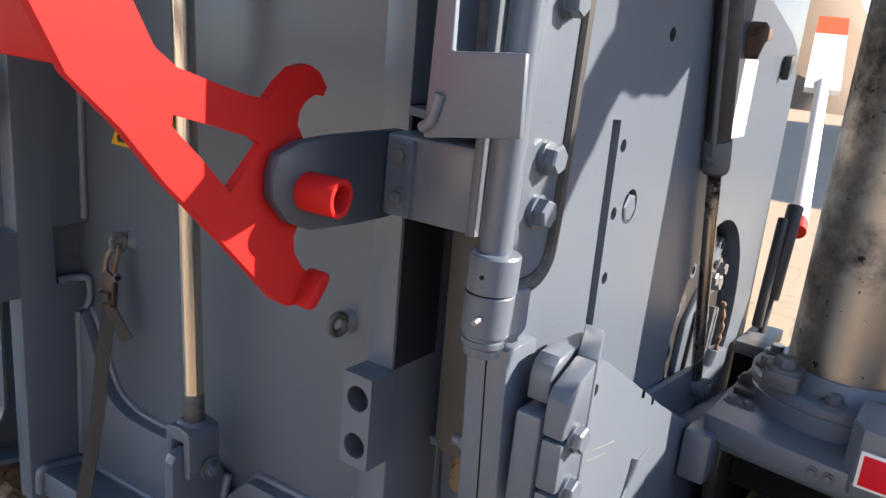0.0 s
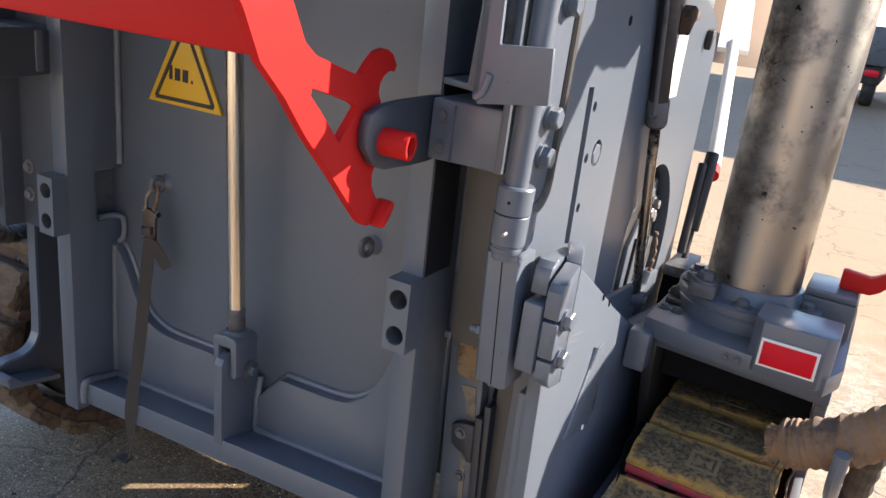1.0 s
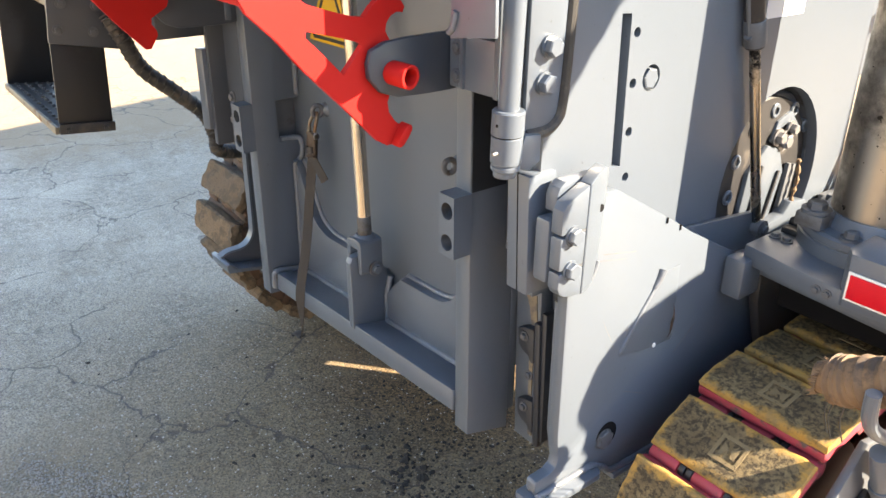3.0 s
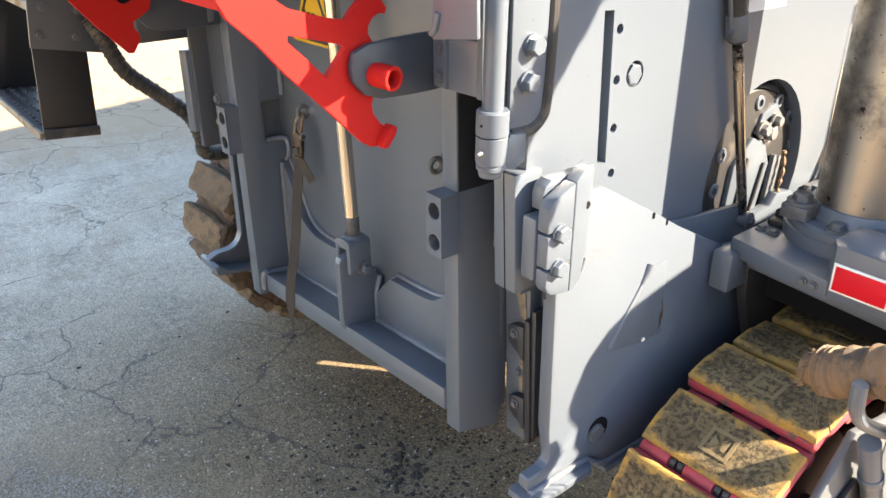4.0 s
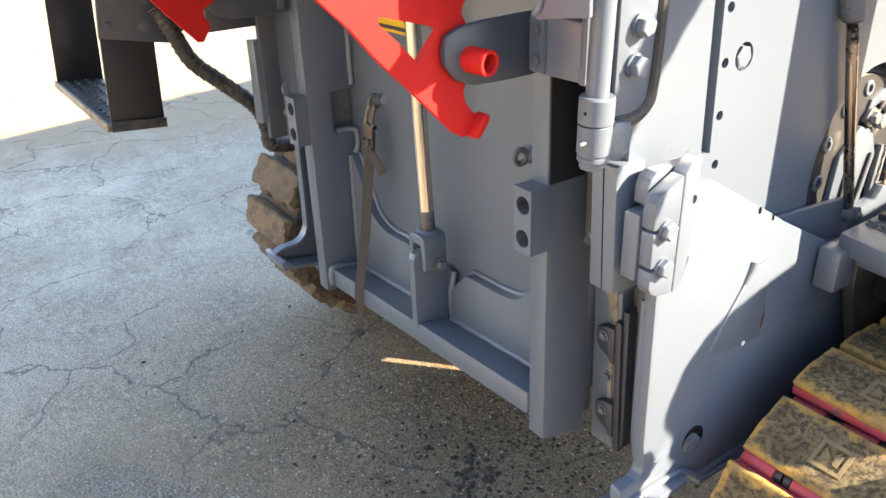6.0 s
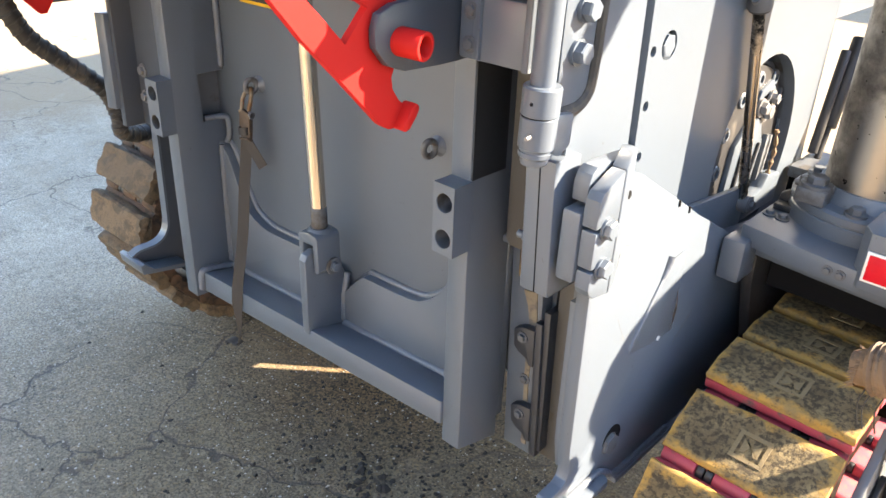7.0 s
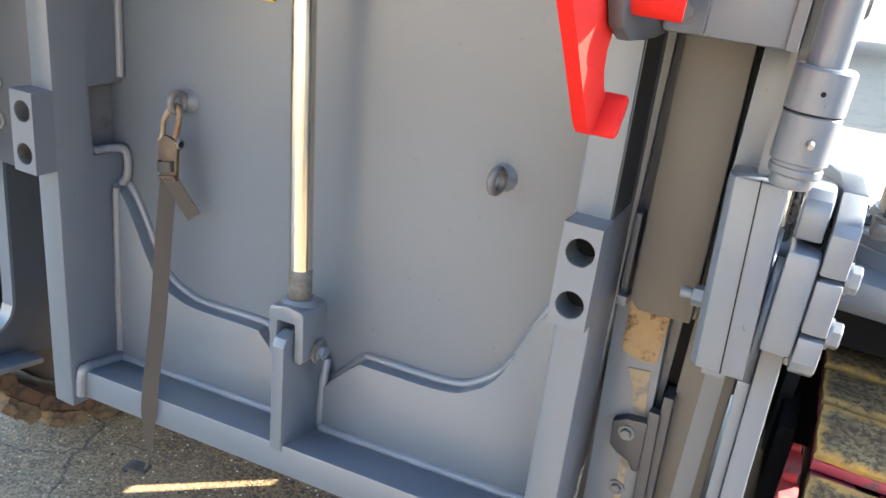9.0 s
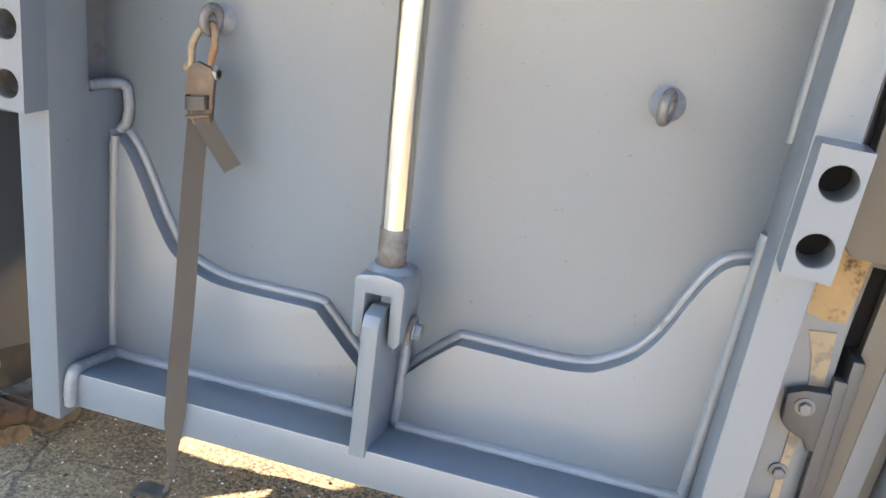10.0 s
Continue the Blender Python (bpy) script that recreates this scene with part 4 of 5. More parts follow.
part("tube", rod((-0.333, 0.797, 1.44), (-0.326, 0.801, 2.0), 0.0205, 28), GREY, pc)
part("sleeve", lathe((-0.333, 0.796, 1.340), (0.02, 0, 1), [(0, 0.027), (0.002, 0.0285), (0.009, 0.0285), (0.010, 0.0270), (0.014, 0.0270), (0.016, 0.0305), (0.066, 0.0305), (0.0675, 0.029), (0.069, 0.029), (0.0705, 0.0315), (0.114, 0.0315), (0.117, 0.029)]), GREY, pc)
part("groove", rod((-0.3325, 0.796, 1.4076), (-0.3325, 0.796, 1.4092), 0.0300, 28), DARK, pc)
part("grease_nipple", rod((-0.326, 0.768, 1.380), (-0.324, 0.754, 1.379), 0.0048, 12, r2=0.0032), ZINC, pc)
part("screw", rod((-0.327, 0.768, 1.432), (-0.327, 0.7635, 1.432), 0.0028, 10), DARK, pc)
part("end_cap", rod((-0.334, 0.796, 1.325), (-0.334, 0.796, 1.341), 0.023, 20, bev=0.004), GREY, pc)
part("lug", prism('x', -0.342, -0.316, [(0.80, 1.345), (0.845, 1.330), (0.872, 1.345), (0.872, 1.40), (0.83, 1.405)], bev=0.004), GREY, pc)

mount = thing("cylinder_mount", (-0.345, 0.89, 1.4), "grey bolted mounting plate edged with a black seal", "mounting plate")
mp = part("plate", prism('x', -0.3445, -0.334, [(0.842, 1.402), (0.895, 1.402), (0.922, 1.415), (0.934, 1.445), (0.942, 1.60), (0.948, 2.0), (0.842, 2.0)], bev=0.002), GREY, mount)
part("seal", sweep([(-0.339, 0.846, 1.396), (-0.339, 0.90, 1.397), (-0.339, 0.930, 1.415), (-0.339, 0.941, 1.45), (-0.339, 0.948, 1.60), (-0.339, 0.955, 2.0)], 0.0140, 12), RUBBER, mount, "black rubber edge seal")
for y, z in ((0.893, 1.562), (0.884, 1.494), (0.897, 1.75)):
    part("bolt", bolt_mesh((-0.334, y, z), (1, 0, 0), 0.0195, 0.023, 1.15), GREY, mp)
part("edge_strip", box(-0.376, -0.364, 0.795, 0.83, 1.466, 2.0, 0.001), GREY, mount)
part("web", box(-0.3635, -0.346, 0.82, 0.91, 1.41, 2.0, 0.002), GREY_WORN, mount)

guard = thing("lamp_guard", (-0.34, 0.69, 1.59), "light grey welded steel guard box with a cut-out", "guard")
face = prism('y', 0.688, 0.696, [(-0.372, 1.592), (-0.256, 1.609), (-0.262, 1.690), (-0.345, 1.684), (-0.350, 1.95), (-0.366, 1.95)], bev=0.002)
for v in face.verts:
    v.co.y += 0.004 * math.sin(v.co.x * 60) + 0.003 * math.sin(v.co.z * 90)
part("face", face, GREY, guard)
part("side", prism('z', 1.591, 1.95, [(-0.405, 0.735), (-0.398, 0.728), (-0.371, 0.690), (-0.366, 0.697), (-0.392, 0.735), (-0.392, 0.80), (-0.405, 0.80)], bev=0.002), GREY, guard)
part("weld_seam", weld([(-0.374, 0.686, 1.602), (-0.362, 0.685, 1.612), (-0.354, 0.685, 1.64)], 0.006), WELD, guard, sharp=75)

wing = thing("rear_hood", (-0.46, 0.85, 1.58), "grey folded sheet steel hood over the bracket", "hood")
part("cheek", prism('x', -0.45, -0.438, [(0.80, 1.60), (0.98, 1.585), (0.98, 2.1), (0.86, 2.1)], bev=0.002), GREY, wing)
part("skirt", prism('z', 1.588, 1.600, [(-0.53, 0.86), (-0.377, 0.80), (-0.377, 0.92), (-0.53, 1.0)], bev=0.002), GREY, wing)
part("front", prism('y', 0.812, 0.82, [(-0.437, 1.60), (-0.38, 1.60), (-0.38, 2.1), (-0.437, 2.1)], bev=0.001), GREY_WORN, wing)

# ---------------------------------------------------------------- thin cylinder on the body's side
tc = thing("damper_cylinder", (-0.335, 1.70, 1.0), "slim grey hydraulic cylinder with an oily steel rod", "hydraulic cylinder")
a, b = Vector((-0.322, 1.732, 0.99)), Vector((-0.322, 1.567, 1.495))
way = (b - a).normalized()
part("rod", rod(a, b, 0.0132, 24), STEEL, tc, "oily steel rod")
part("barrel", rod(b - way * 0.01, b + way * 0.55, 0.024, 24, bev=0.003), BLACK, tc, "dark barrel")
part("gland", rod(b - way * 0.005, b + way * 0.06, 0.027, 24, bev=0.004), GREY_WORN, tc)
part("port", rod(b + Vector((0, -0.02, 0.01)), b + Vector((0, -0.034, 0.02)), 0.010, 14), GREY_WORN, tc)
part("pipe", rod(b + Vector((0.0, -0.03, 0.02)), b + way * 0.5 + Vector((0, -0.03, 0.02)), 0.006, 12), GREY_WORN, tc)
part("rod_eye", rod((-0.345, 1.736, 0.978), (-0.300, 1.736, 0.978), 0.024, 20, inner=0.010), GREY_WORN, tc)
part("eye_bolt", bolt_mesh((-0.300, 1.736, 0.978), (1, 0, 0), 0.012, 0.012), GREY_WORN, tc)

# ---------------------------------------------------------------- gearbox cover in the round opening
gc = thing("gearbox_cover", (-0.43, 1.86, 0.9), "bolted light grey round gearbox cover in a dark opening", "gearbox cover")
part("well", prism('x', -0.455, X - 0.0305, [(1.45, 0.76), (2.19, 0.76), (2.19, 1.45), (1.45, 1.45)], [cover_ring], bev=0), GREY_WORN, gc)
part("well_back", box(-0.475, -0.456, 1.45, 2.19, 0.76, 1.45, 0.0), DARK, gc)
GY, GZ = 1.850, 1.088
disc = part("disc", lathe((-0.418, GY, GZ), (1, 0, 0), [(0, 0.232), (0.018, 0.232), (0.022, 0.226), (0.024, 0.150), (0.034, 0.146), (0.036, 0.10)], 44), GREY, gc)
part("face_plate", prism('x', -0.384, -0.366, [(1.700, 0.90), (1.860, 0.90), (1.905, 1.09), (1.865, 1.165), (1.800, 1.185), (1.725, 1.12)], bev=0.004), GREY, gc)
part("rib", prism('x', -0.366, -0.358, [(1.735, 0.91), (1.745, 0.91), (1.785, 1.13), (1.775, 1.135)], bev=0.001), BLACK, gc)
part("rib", prism('x', -0.366, -0.358, [(1.825, 0.95), (1.833, 0.95), (1.875, 1.10), (1.866, 1.10)], bev=0.001), BLACK, gc)
part("rim", lathe((-0.41, 1.795, GZ), (1, 0, 0), [(0, 0.230), (0.026, 0.230), (0.030, 0.226), (0.030, 0.215)], 44), BLACK, gc)
for i in range(12):
    an = 2 * math.pi * i / 12 + 0.14
    part("bolt", lathe((-0.395, GY + 0.191 * math.cos(an), GZ + 0.191 * math.sin(an)), (1, 0, 0), [(0, 0.021), (0.018, 0.021), (0.021, 0.018), (0.021, 0.011), (0.010, 0.011), (0.010, 0.0)], 16), GREY, disc)
part("clamp_arch", prism('x', -0.384, -0.372, [(1.82, 1.19), (1.84, 1.245), (1.90, 1.265), (1.955, 1.215), (1.935, 1.20), (1.90, 1.235), (1.855, 1.22), (1.845, 1.18)], bev=0.003), GREY, gc)
for y, z, r in ((1.845, 1.20, 0.017), (1.878, 1.185, 0.020), (1.905, 1.215, 0.015)):
    part("fitting", bolt_mesh((-0.372, y, z), (1, 0, 0), r, 0.024), ZINC, gc)
part("lever_plate", prism('x', -0.376, -0.362, [(1.905, 0.93), (1.945, 0.94), (1.965, 1.10), (1.925, 1.11)], bev=0.002), GREY_WORN, gc)
part("chain", sweep([(-0.352, 1.955, 1.12), (-0.345, 1.955, 1.06), (-0.345, 1.945, 1.0), (-0.342, 1.955, 0.94)], lambda i: 0.0055 + 0.003 * math.sin(i * 2.2), 8), BROWN_HOSE, gc, "short rusty chain")
part("foot_bracket", prism('x', -0.372, -0.335, [(1.75, 0.90), (2.02, 0.90), (2.02, 0.985), (1.93, 1.00), (1.90, 0.965), (1.75, 0.95)], bev=0.006), GREY, gc)

strut = thing("gas_strut", (-0.30, 2.2, 0.96), "short black gas strut standing beside the body", "strut")
part("tube", rod((-0.305, 2.245, 1.075), (-0.315, 2.36, 1.32), 0.022, 18, bev=0.004), BLACK, strut)
part("side_pipe", rod((-0.310, 2.175, 1.01), (-0.328, 2.30, 1.29), 0.014, 14, bev=0.003), BLACK, strut)
part("rod", rod((-0.30, 2.20, 0.98), (-0.305, 2.247, 1.08), 0.010, 14), BLACK, strut)
part("foot", box(-0.335, -0.26, 2.08, 2.28, 0.955, 0.99, 0.004), GREY_WORN, strut)

single("sticker", box(X + 0.0004, X + 0.0016, 1.63, 1.80, 1.54, 1.70, 0.0), WHITE, "blank white sticker on the sunlit grey side panel", "sticker")
bar = thing("barrier_bar", (-0.448, 3.2, 1.06), "white bar with orange-red ends leaning behind the column", "bar")
p0, p1 = Vector((-0.448, 3.20, 1.059)), Vector((-0.936, 5.50, 1.965))
way_b = (p1 - p0).normalized()
side_b = way_b.cross(Vector((0, 0, 1))).normalized()
part("pole", rod(p0.lerp(p1, 0.05), p0.lerp(p1, 0.60), 0.032, 20), WHITE, bar)
part("end", rod(p0.lerp(p1, 0.02), p0.lerp(p1, 0.05), 0.0315, 20), RED, bar, "orange-red end")
part("blade", sweep([p0.lerp(p1, 0.56), p0.lerp(p1, 0.70), p0.lerp(p1, 0.88)], 0, flat=(0.17, 0.03, tuple(side_b))), WHITE, bar)
part("tip", sweep([p0.lerp(p1, 0.881), p0.lerp(p1, 0.94), p0.lerp(p1, 1.0)], 0, flat=(0.17, 0.03, tuple(side_b))), ORANGE, bar, "orange tip")
single("rusty_lug", prism('x', X + 0.001, X + 0.03, [(1.685, 1.70), (1.72, 1.735), (1.76, 1.74), (1.76, 1.76), (1.70, 1.775), (1.675, 1.76)], bev=0.004), RUST, "small rusty lug on the grey side panel", "lug")
single("dark_bracket", prism('x', X + 0.001, X + 0.02, [(2.005, 1.66), (2.03, 1.68), (2.04, 1.72), (2.01, 1.715)], bev=0.003), BLACK, "small black clip at the panel's edge", "clip")
# Tubes out of view, added for the ragged shadow on the side panel.
bundle = thing("shadow_tubes", (0.25, 1.72, 2.2), "unseen black tubes added to cast a ragged shadow", "hoses")
for q in range(5):
    z = 2.155 + 0.055 * q
    part("hose", sweep([(0.25, 1.58 + 0.01 * q, z + 0.30), (0.25, 1.60, z + 0.12), (0.25, 1.64, z + 0.01), (0.25, 1.74, z), (0.25, 1.84, z + 0.006), (0.25, 1.90, z + 0.10), (0.25, 1.93, z + 0.35)], lambda i: 0.029 + 0.002 * math.sin(i * 1.3), 12, steps=8), RUBBER, bundle)

# ---------------------------------------------------------------- lifting column, yoke and reflector
CX, CY = -0.038, 1.807
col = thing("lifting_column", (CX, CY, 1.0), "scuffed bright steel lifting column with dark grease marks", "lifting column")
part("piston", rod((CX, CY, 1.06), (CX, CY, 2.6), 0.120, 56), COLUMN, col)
cf = part("flange", lathe((CX, CY, 1.002), (0, 0, 1), [(0, 0.185), (0.035, 0.185), (0.038, 0.182), (0.040, 0.182), (0.043, 0.185), (0.060, 0.185), (0.066, 0.178), (0.068, 0.14), (0.10, 0.128)], 48), GREY, col)
for i in range(10):
    an = 2 * math.pi * i / 10 + 0.35
    part("bolt", bolt_mesh((CX + 0.156 * math.cos(an), CY + 0.156 * math.sin(an), 1.067), (0, 0, 1), 0.017, 0.022), GREY_WORN, cf)
yoke = thing("track_yoke", (CX, CY, 0.85), "heavy grey steel yoke carrying the crawler track", "yoke")
part("top_plate", prism('z', 0.952, 1.003, [(-0.245, 1.56), (-0.10, 1.53), (0.02, 1.515), (0.20, 1.515), (0.23, 1.60), (0.23, 2.1), (-0.21, 2.1), (-0.245, 1.95)], bev=0.004), GREY, yoke)
part("front_beam", prism('z', 0.915, 0.951, [(-0.240, 1.60), (0.22, 1.555), (0.22, 1.66), (-0.240, 1.70)], bev=0.006), GREY, yoke)
part("end_block", box(-0.270, -0.212, 1.520, 1.62, 0.862, 0.972, 0.008), GREY, yoke)
part("cheek", box(0.19, 0.22, 1.60, 2.1, 0.45, 0.925, 0.006), GREY_WORN, yoke)
part("inner_cheek", prism('x', -0.236, -0.206, [(1.60, 0.914), (2.1, 0.914), (2.1, 0.45), (1.75, 0.45), (1.70, 0.62), (1.645, 0.74), (1.61, 0.83)], bev=0.006), BLACK, yoke, "dark inner cheek")
# Two black blocks added so the space under the yoke reads as shade.
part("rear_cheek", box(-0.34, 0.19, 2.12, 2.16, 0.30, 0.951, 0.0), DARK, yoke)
part("track_frame", box(-0.225, -0.185, 1.55, 2.6, 0.15, 0.64, 0.01), DARK, yoke, "black block added for the dark gap beside the track")
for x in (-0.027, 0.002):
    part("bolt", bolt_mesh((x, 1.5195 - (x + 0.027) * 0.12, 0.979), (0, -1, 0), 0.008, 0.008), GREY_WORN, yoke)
# Another added black block, for the shade right below the top plate.
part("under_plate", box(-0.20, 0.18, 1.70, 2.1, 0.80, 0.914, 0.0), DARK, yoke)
cl = part("clamp", box(-0.17, -0.10, 1.63, 1.70, 1.068, 1.105, 0.005), GREY_WORN, yoke)
part("clamp_bolt", bolt_mesh((-0.135, 1.665, 1.105), (0, 0, 1), 0.024, 0.026), GREY_WORN, cl)
part("stop_bar", box(-0.232, -0.158, 1.700, 1.732, 1.0035, 1.020, 0.003), BLACK, yoke)
part("stop_lug", prism('y', 1.735, 1.760, [(-0.235, 1.0035), (-0.185, 1.0035), (-0.190, 1.035), (-0.212, 1.048), (-0.232, 1.036)], bev=0.003), BLACK, yoke)
for x, y in ((-0.222, 1.66), (-0.188, 1.655), (-0.232, 1.80)):
    part("bolt", bolt_mesh((x, y, 1.0035), (0, 0, 1), 0.011, 0.012), GREY_WORN, yoke)
rb = thing("reflector_box", (0.11, 1.55, 1.0), "grey steel block with a red rectangular reflector", "reflector")
part("block", prism('z', 0.968, 1.100, [(0.018, 1.537), (0.040, 1.504), (0.182, 1.504), (0.204, 1.532), (0.204, 1.652), (0.018, 1.652)], bev=0.004), GREY, rb)
bk = part("backing", box(0.044, 0.174, 1.4995, 1.504, 0.991, 1.061, 0.001), WHITE, rb, "white reflector frame")
part("reflector", box(0.050, 0.168, 1.4965, 1.500, 0.997, 1.055, 0.001), REFLECT, bk, "bright red reflector")
arm_box = thing("valve_block", (0.24, 1.95, 1.0), "grey valve block with a red hook lever behind the column", "valve block")
part("block", box(0.09, 0.222, 1.80, 1.98, 0.97, 1.10, 0.01), GREY_WORN, arm_box)
part("cap", box(0.095, 0.218, 1.805, 1.97, 1.10, 1.120, 0.006), GREY, arm_box)
part("hook_lever", prism('y', 1.86, 1.90, [(0.165, 1.121), (0.240, 1.121), (0.262, 1.135), (0.285, 1.165), (0.303, 1.205), (0.288, 1.208), (0.262, 1.182), (0.235, 1.165), (0.165, 1.172)], bev=0.006), RED, arm_box, "red hook lever")


# ---------------------------------------------------------------- crawler tracks
def worn_pad(w, rough, seed, z0=-0.024, half=0.080):
    """A rubber pad with worn, uneven faces and rounded corners."""
    bm = box(-w / 2, w / 2, -half, half, -1.0, 1.0, 0.0)
    bmesh.ops.subdivide_edges(bm, edges=bm.edges[:], cuts=9, use_grid_fill=True)
    for v in bm.verts:
        u, q, h = v.co.x / (w / 2), v.co.y / half, v.co.z
        pinch = 1 - 0.10 * max(0, h) ** 3
        edge = 1 - 0.6 * rough / 0.009 * 0.10 * (u * u * q * q + q * q * h * h + u * u * h * h) / 3
        v.co.z = z0 + (h + 1) / 2 * (0.024 - z0)
        n = noise.noise_vector(v.co * 34 + Vector((seed, 0, 0))) + 0.5 * noise.noise_vector(v.co * 90)
        v.co = Vector((v.co.x * edge, v.co.y * pinch * edge, v.co.z - 0.05 * (1 - edge) * h)) + n * rough
    return bm


def crawler(x0, x1, line, mat, label, anchor, logo):
    tr = thing("crawler_track", ((x0 + x1) / 2, 2.2, 0.0), label, "crawler track", "crawler tracks")
    pts = glide([(0, y, z) for y, z in line], 24)
    dist = [0.0]
    for p, q in zip(pts, pts[1:]):
        dist.append(dist[-1] + (q - p).length)
    n = round(dist[-1] / (0.186 if logo else 0.178))
    first_pad = min(range(len(pts)), key=lambda j: (pts[j].y - anchor[0]) ** 2 + (pts[j].z - anchor[1]) ** 2)
    w = x1 - x0
    # one pad, one link base, shared by all
    pad = worn_pad(w, 0.0034 if logo else 0.009, 3 if logo else 7, 0.002 if logo else -0.024, 0.080 if logo else 0.063)
    if logo:
        base = prism('x', -w / 2 + 0.003, w / 2 - 0.003, [(-0.081, -0.020), (-0.075, -0.026), (0.075, -0.026), (0.081, -0.020), (0.080, 0.0015), (-0.080, 0.0015)], bev=0.002)
        ky, kz, kr = 0.094, -0.036, 0.022
    else:
        base = prism('x', -w / 2 + 0.012, w / 2 - 0.012, [(-0.070, -0.062), (0.070, -0.062), (0.075, -0.036), (0.060, -0.0245), (-0.060, -0.0245), (-0.075, -0.036)], bev=0.003)
        ky, kz, kr = 0.089, -0.050, 0.024
    knuckles = [rod((w * k, ky, kz), (w * (k + 0.24), ky, kz), kr, 16, bev=0.004) for k in (-0.48, -0.12, 0.24)]
    collars = [rod((w * k, ky, kz), (w * (k + 0.05), ky, kz), kr - 0.003, 14, bev=0.003) for k in (-0.235, -0.175, 0.125, 0.185)]
    frame_bar = join(box(-0.036, 0.036, -0.034, -0.025, 0.0236, 0.0262, 0), box(-0.036, 0.036, 0.025, 0.034, 0.0236, 0.0262, 0),
                     box(-0.036, -0.027, -0.0245, 0.0245, 0.0236, 0.0262, 0), box(0.027, 0.036, -0.0245, 0.0245, 0.0236, 0.0262, 0),
                     prism('z', 0.0236, 0.0258, [(-0.02, -0.015), (-0.011, -0.015), (0, 0.004), (0.011, -0.015), (0.02, -0.015), (0.02, 0.017), (0.0, -0.0), (-0.02, 0.017)], bev=0))
    first = {}
    for i in range(n):
        s = (dist[first_pad] + dist[-1] * i / n) % dist[-1]
        k = max(j for j in range(len(dist)) if dist[j] <= s)
        c = pts[k] + (pts[min(k + 1, len(pts) - 1)] - pts[k]) * ((s - dist[k]) / max(1e-6, dist[min(k + 1, len(pts) - 1)] - dist[k]))
        t = (pts[min(k + 2, len(pts) - 1)] - pts[max(k - 2, 0)]).normalized()
        up_v = Vector((1, 0, 0)).cross(t)
        m = Matrix.Translation(Vector(((x0 + x1) / 2, c.y, c.z)))
        rot = Matrix(((1, 0, 0), (0, t.y, up_v.y), (0, t.z, up_v.z))).to_4x4()
        m = Matrix.Translation(-HOME[tr]) @ m @ rot
        holder = {}
        pieces = [("track_pad", pad, mat), ("pad_base", base, PINK if logo else RUST), *[("link_knuckle", q, PINK if logo else RUST) for q in knuckles], *[("link_collar", q, BLACK) for q in collars]]
        if logo:
            pieces.append(("pad_emblem", frame_bar, PAD_MARK))
        for j, (nm, bm, mt) in enumerate(pieces):
            if j not in first:
                o = to_object(nm, bm, mt)
                first[j] = o.data
            else:
                o = new(nm, first[j])
            if nm in ("track_pad", "pad_base"):
                o.parent = tr
                o.matrix_basis = m
                holder[nm] = o
            else:
                o.parent = holder["track_pad" if nm.startswith("pad") else "pad_base"]
    return tr


R_LINE = [(1.90, 0.045), (1.45, 0.045), (1.22, 0.11), (1.075, 0.27), (1.065, 0.42), (1.095, 0.53), (1.165, 0.603), (1.235, 0.645), (1.31, 0.687), (1.36, 0.712), (1.41, 0.726), (1.50, 0.731), (1.72, 0.731), (2.2, 0.730), (2.8, 0.69), (3.05, 0.42), (2.85, 0.12), (2.5, 0.045), (1.90, 0.045)]
crawler(-0.166, 0.168, R_LINE, YELLOW_PAD, "crawler track with dirty yellow pads on red links", (1.235, 0.645), True)
L_LINE = [(1.90, 0.04), (1.50, 0.04), (1.23, 0.09), (1.04, 0.22), (0.932, 0.42), (0.938, 0.56), (0.990, 0.69), (1.09, 0.805), (1.28, 0.868), (1.55, 0.872), (2.2, 0.85), (2.8, 0.78), (3.05, 0.45), (2.85, 0.12), (2.5, 0.04), (1.90, 0.04)]
crawler(-2.36, -2.00, L_LINE, DIRTY_PAD, "crawler track with mud-caked worn pads", (0.934, 0.525), False)
for x0, x1, zc in ((-0.13, 0.12, 0.385), (-2.30, -2.06, 0.44)):
    wl = thing("track_roller", ((x0 + x1) / 2, 1.46, zc), "dark dirty steel track wheel", "track wheel", "track wheels")
    for y in (1.42 if x0 > -1 else 1.33, 2.65):
        part("wheel", rod((x0, y, zc), (x1, y, zc), 0.27, 40, bev=0.02), BLACK, wl)
        part("hub", rod((x0 - 0.02, y, zc), (x1 + 0.02, y, zc), 0.09, 24, bev=0.01), RUST, wl)
    part("track_beam", box(x0 + 0.03, x1 - 0.03, 1.5, 2.6, zc - 0.15, zc + 0.15, 0.01), RUST, wl)

# ---------------------------------------------------------------- hoses
def hose_radius(i):
    return 0.052 * min(1, 0.72 + 0.10 * i) + 0.0026 * math.sin(i * 1.9) + 0.0022 * math.sin(i * 0.83)


sh = thing("suction_hose", (0.55, 1.4, 1.0), "dusty brown ribbed hose beside the crawler track", "hose")
part("hose", sweep([(0.152, 1.287, 0.925), (0.205, 1.284, 0.946), (0.30, 1.282, 1.005), (0.42, 1.29, 1.11), (0.54, 1.30, 1.31), (0.58, 1.42, 1.72), (0.56, 1.62, 2.10), (0.55, 1.86, 2.42), (0.55, 2.15, 2.60), (0.55, 2.5, 2.66)],
             hose_radius, 20, steps=14), BROWN_HOSE, sh)
part("frayed_end", rod((0.128, 1.289, 0.914), (0.158, 1.287, 0.928), 0.034, 16, r2=0.038, inner=0.026), BROWN_HOSE, sh, "frayed hose end")
fray = random.Random(21)
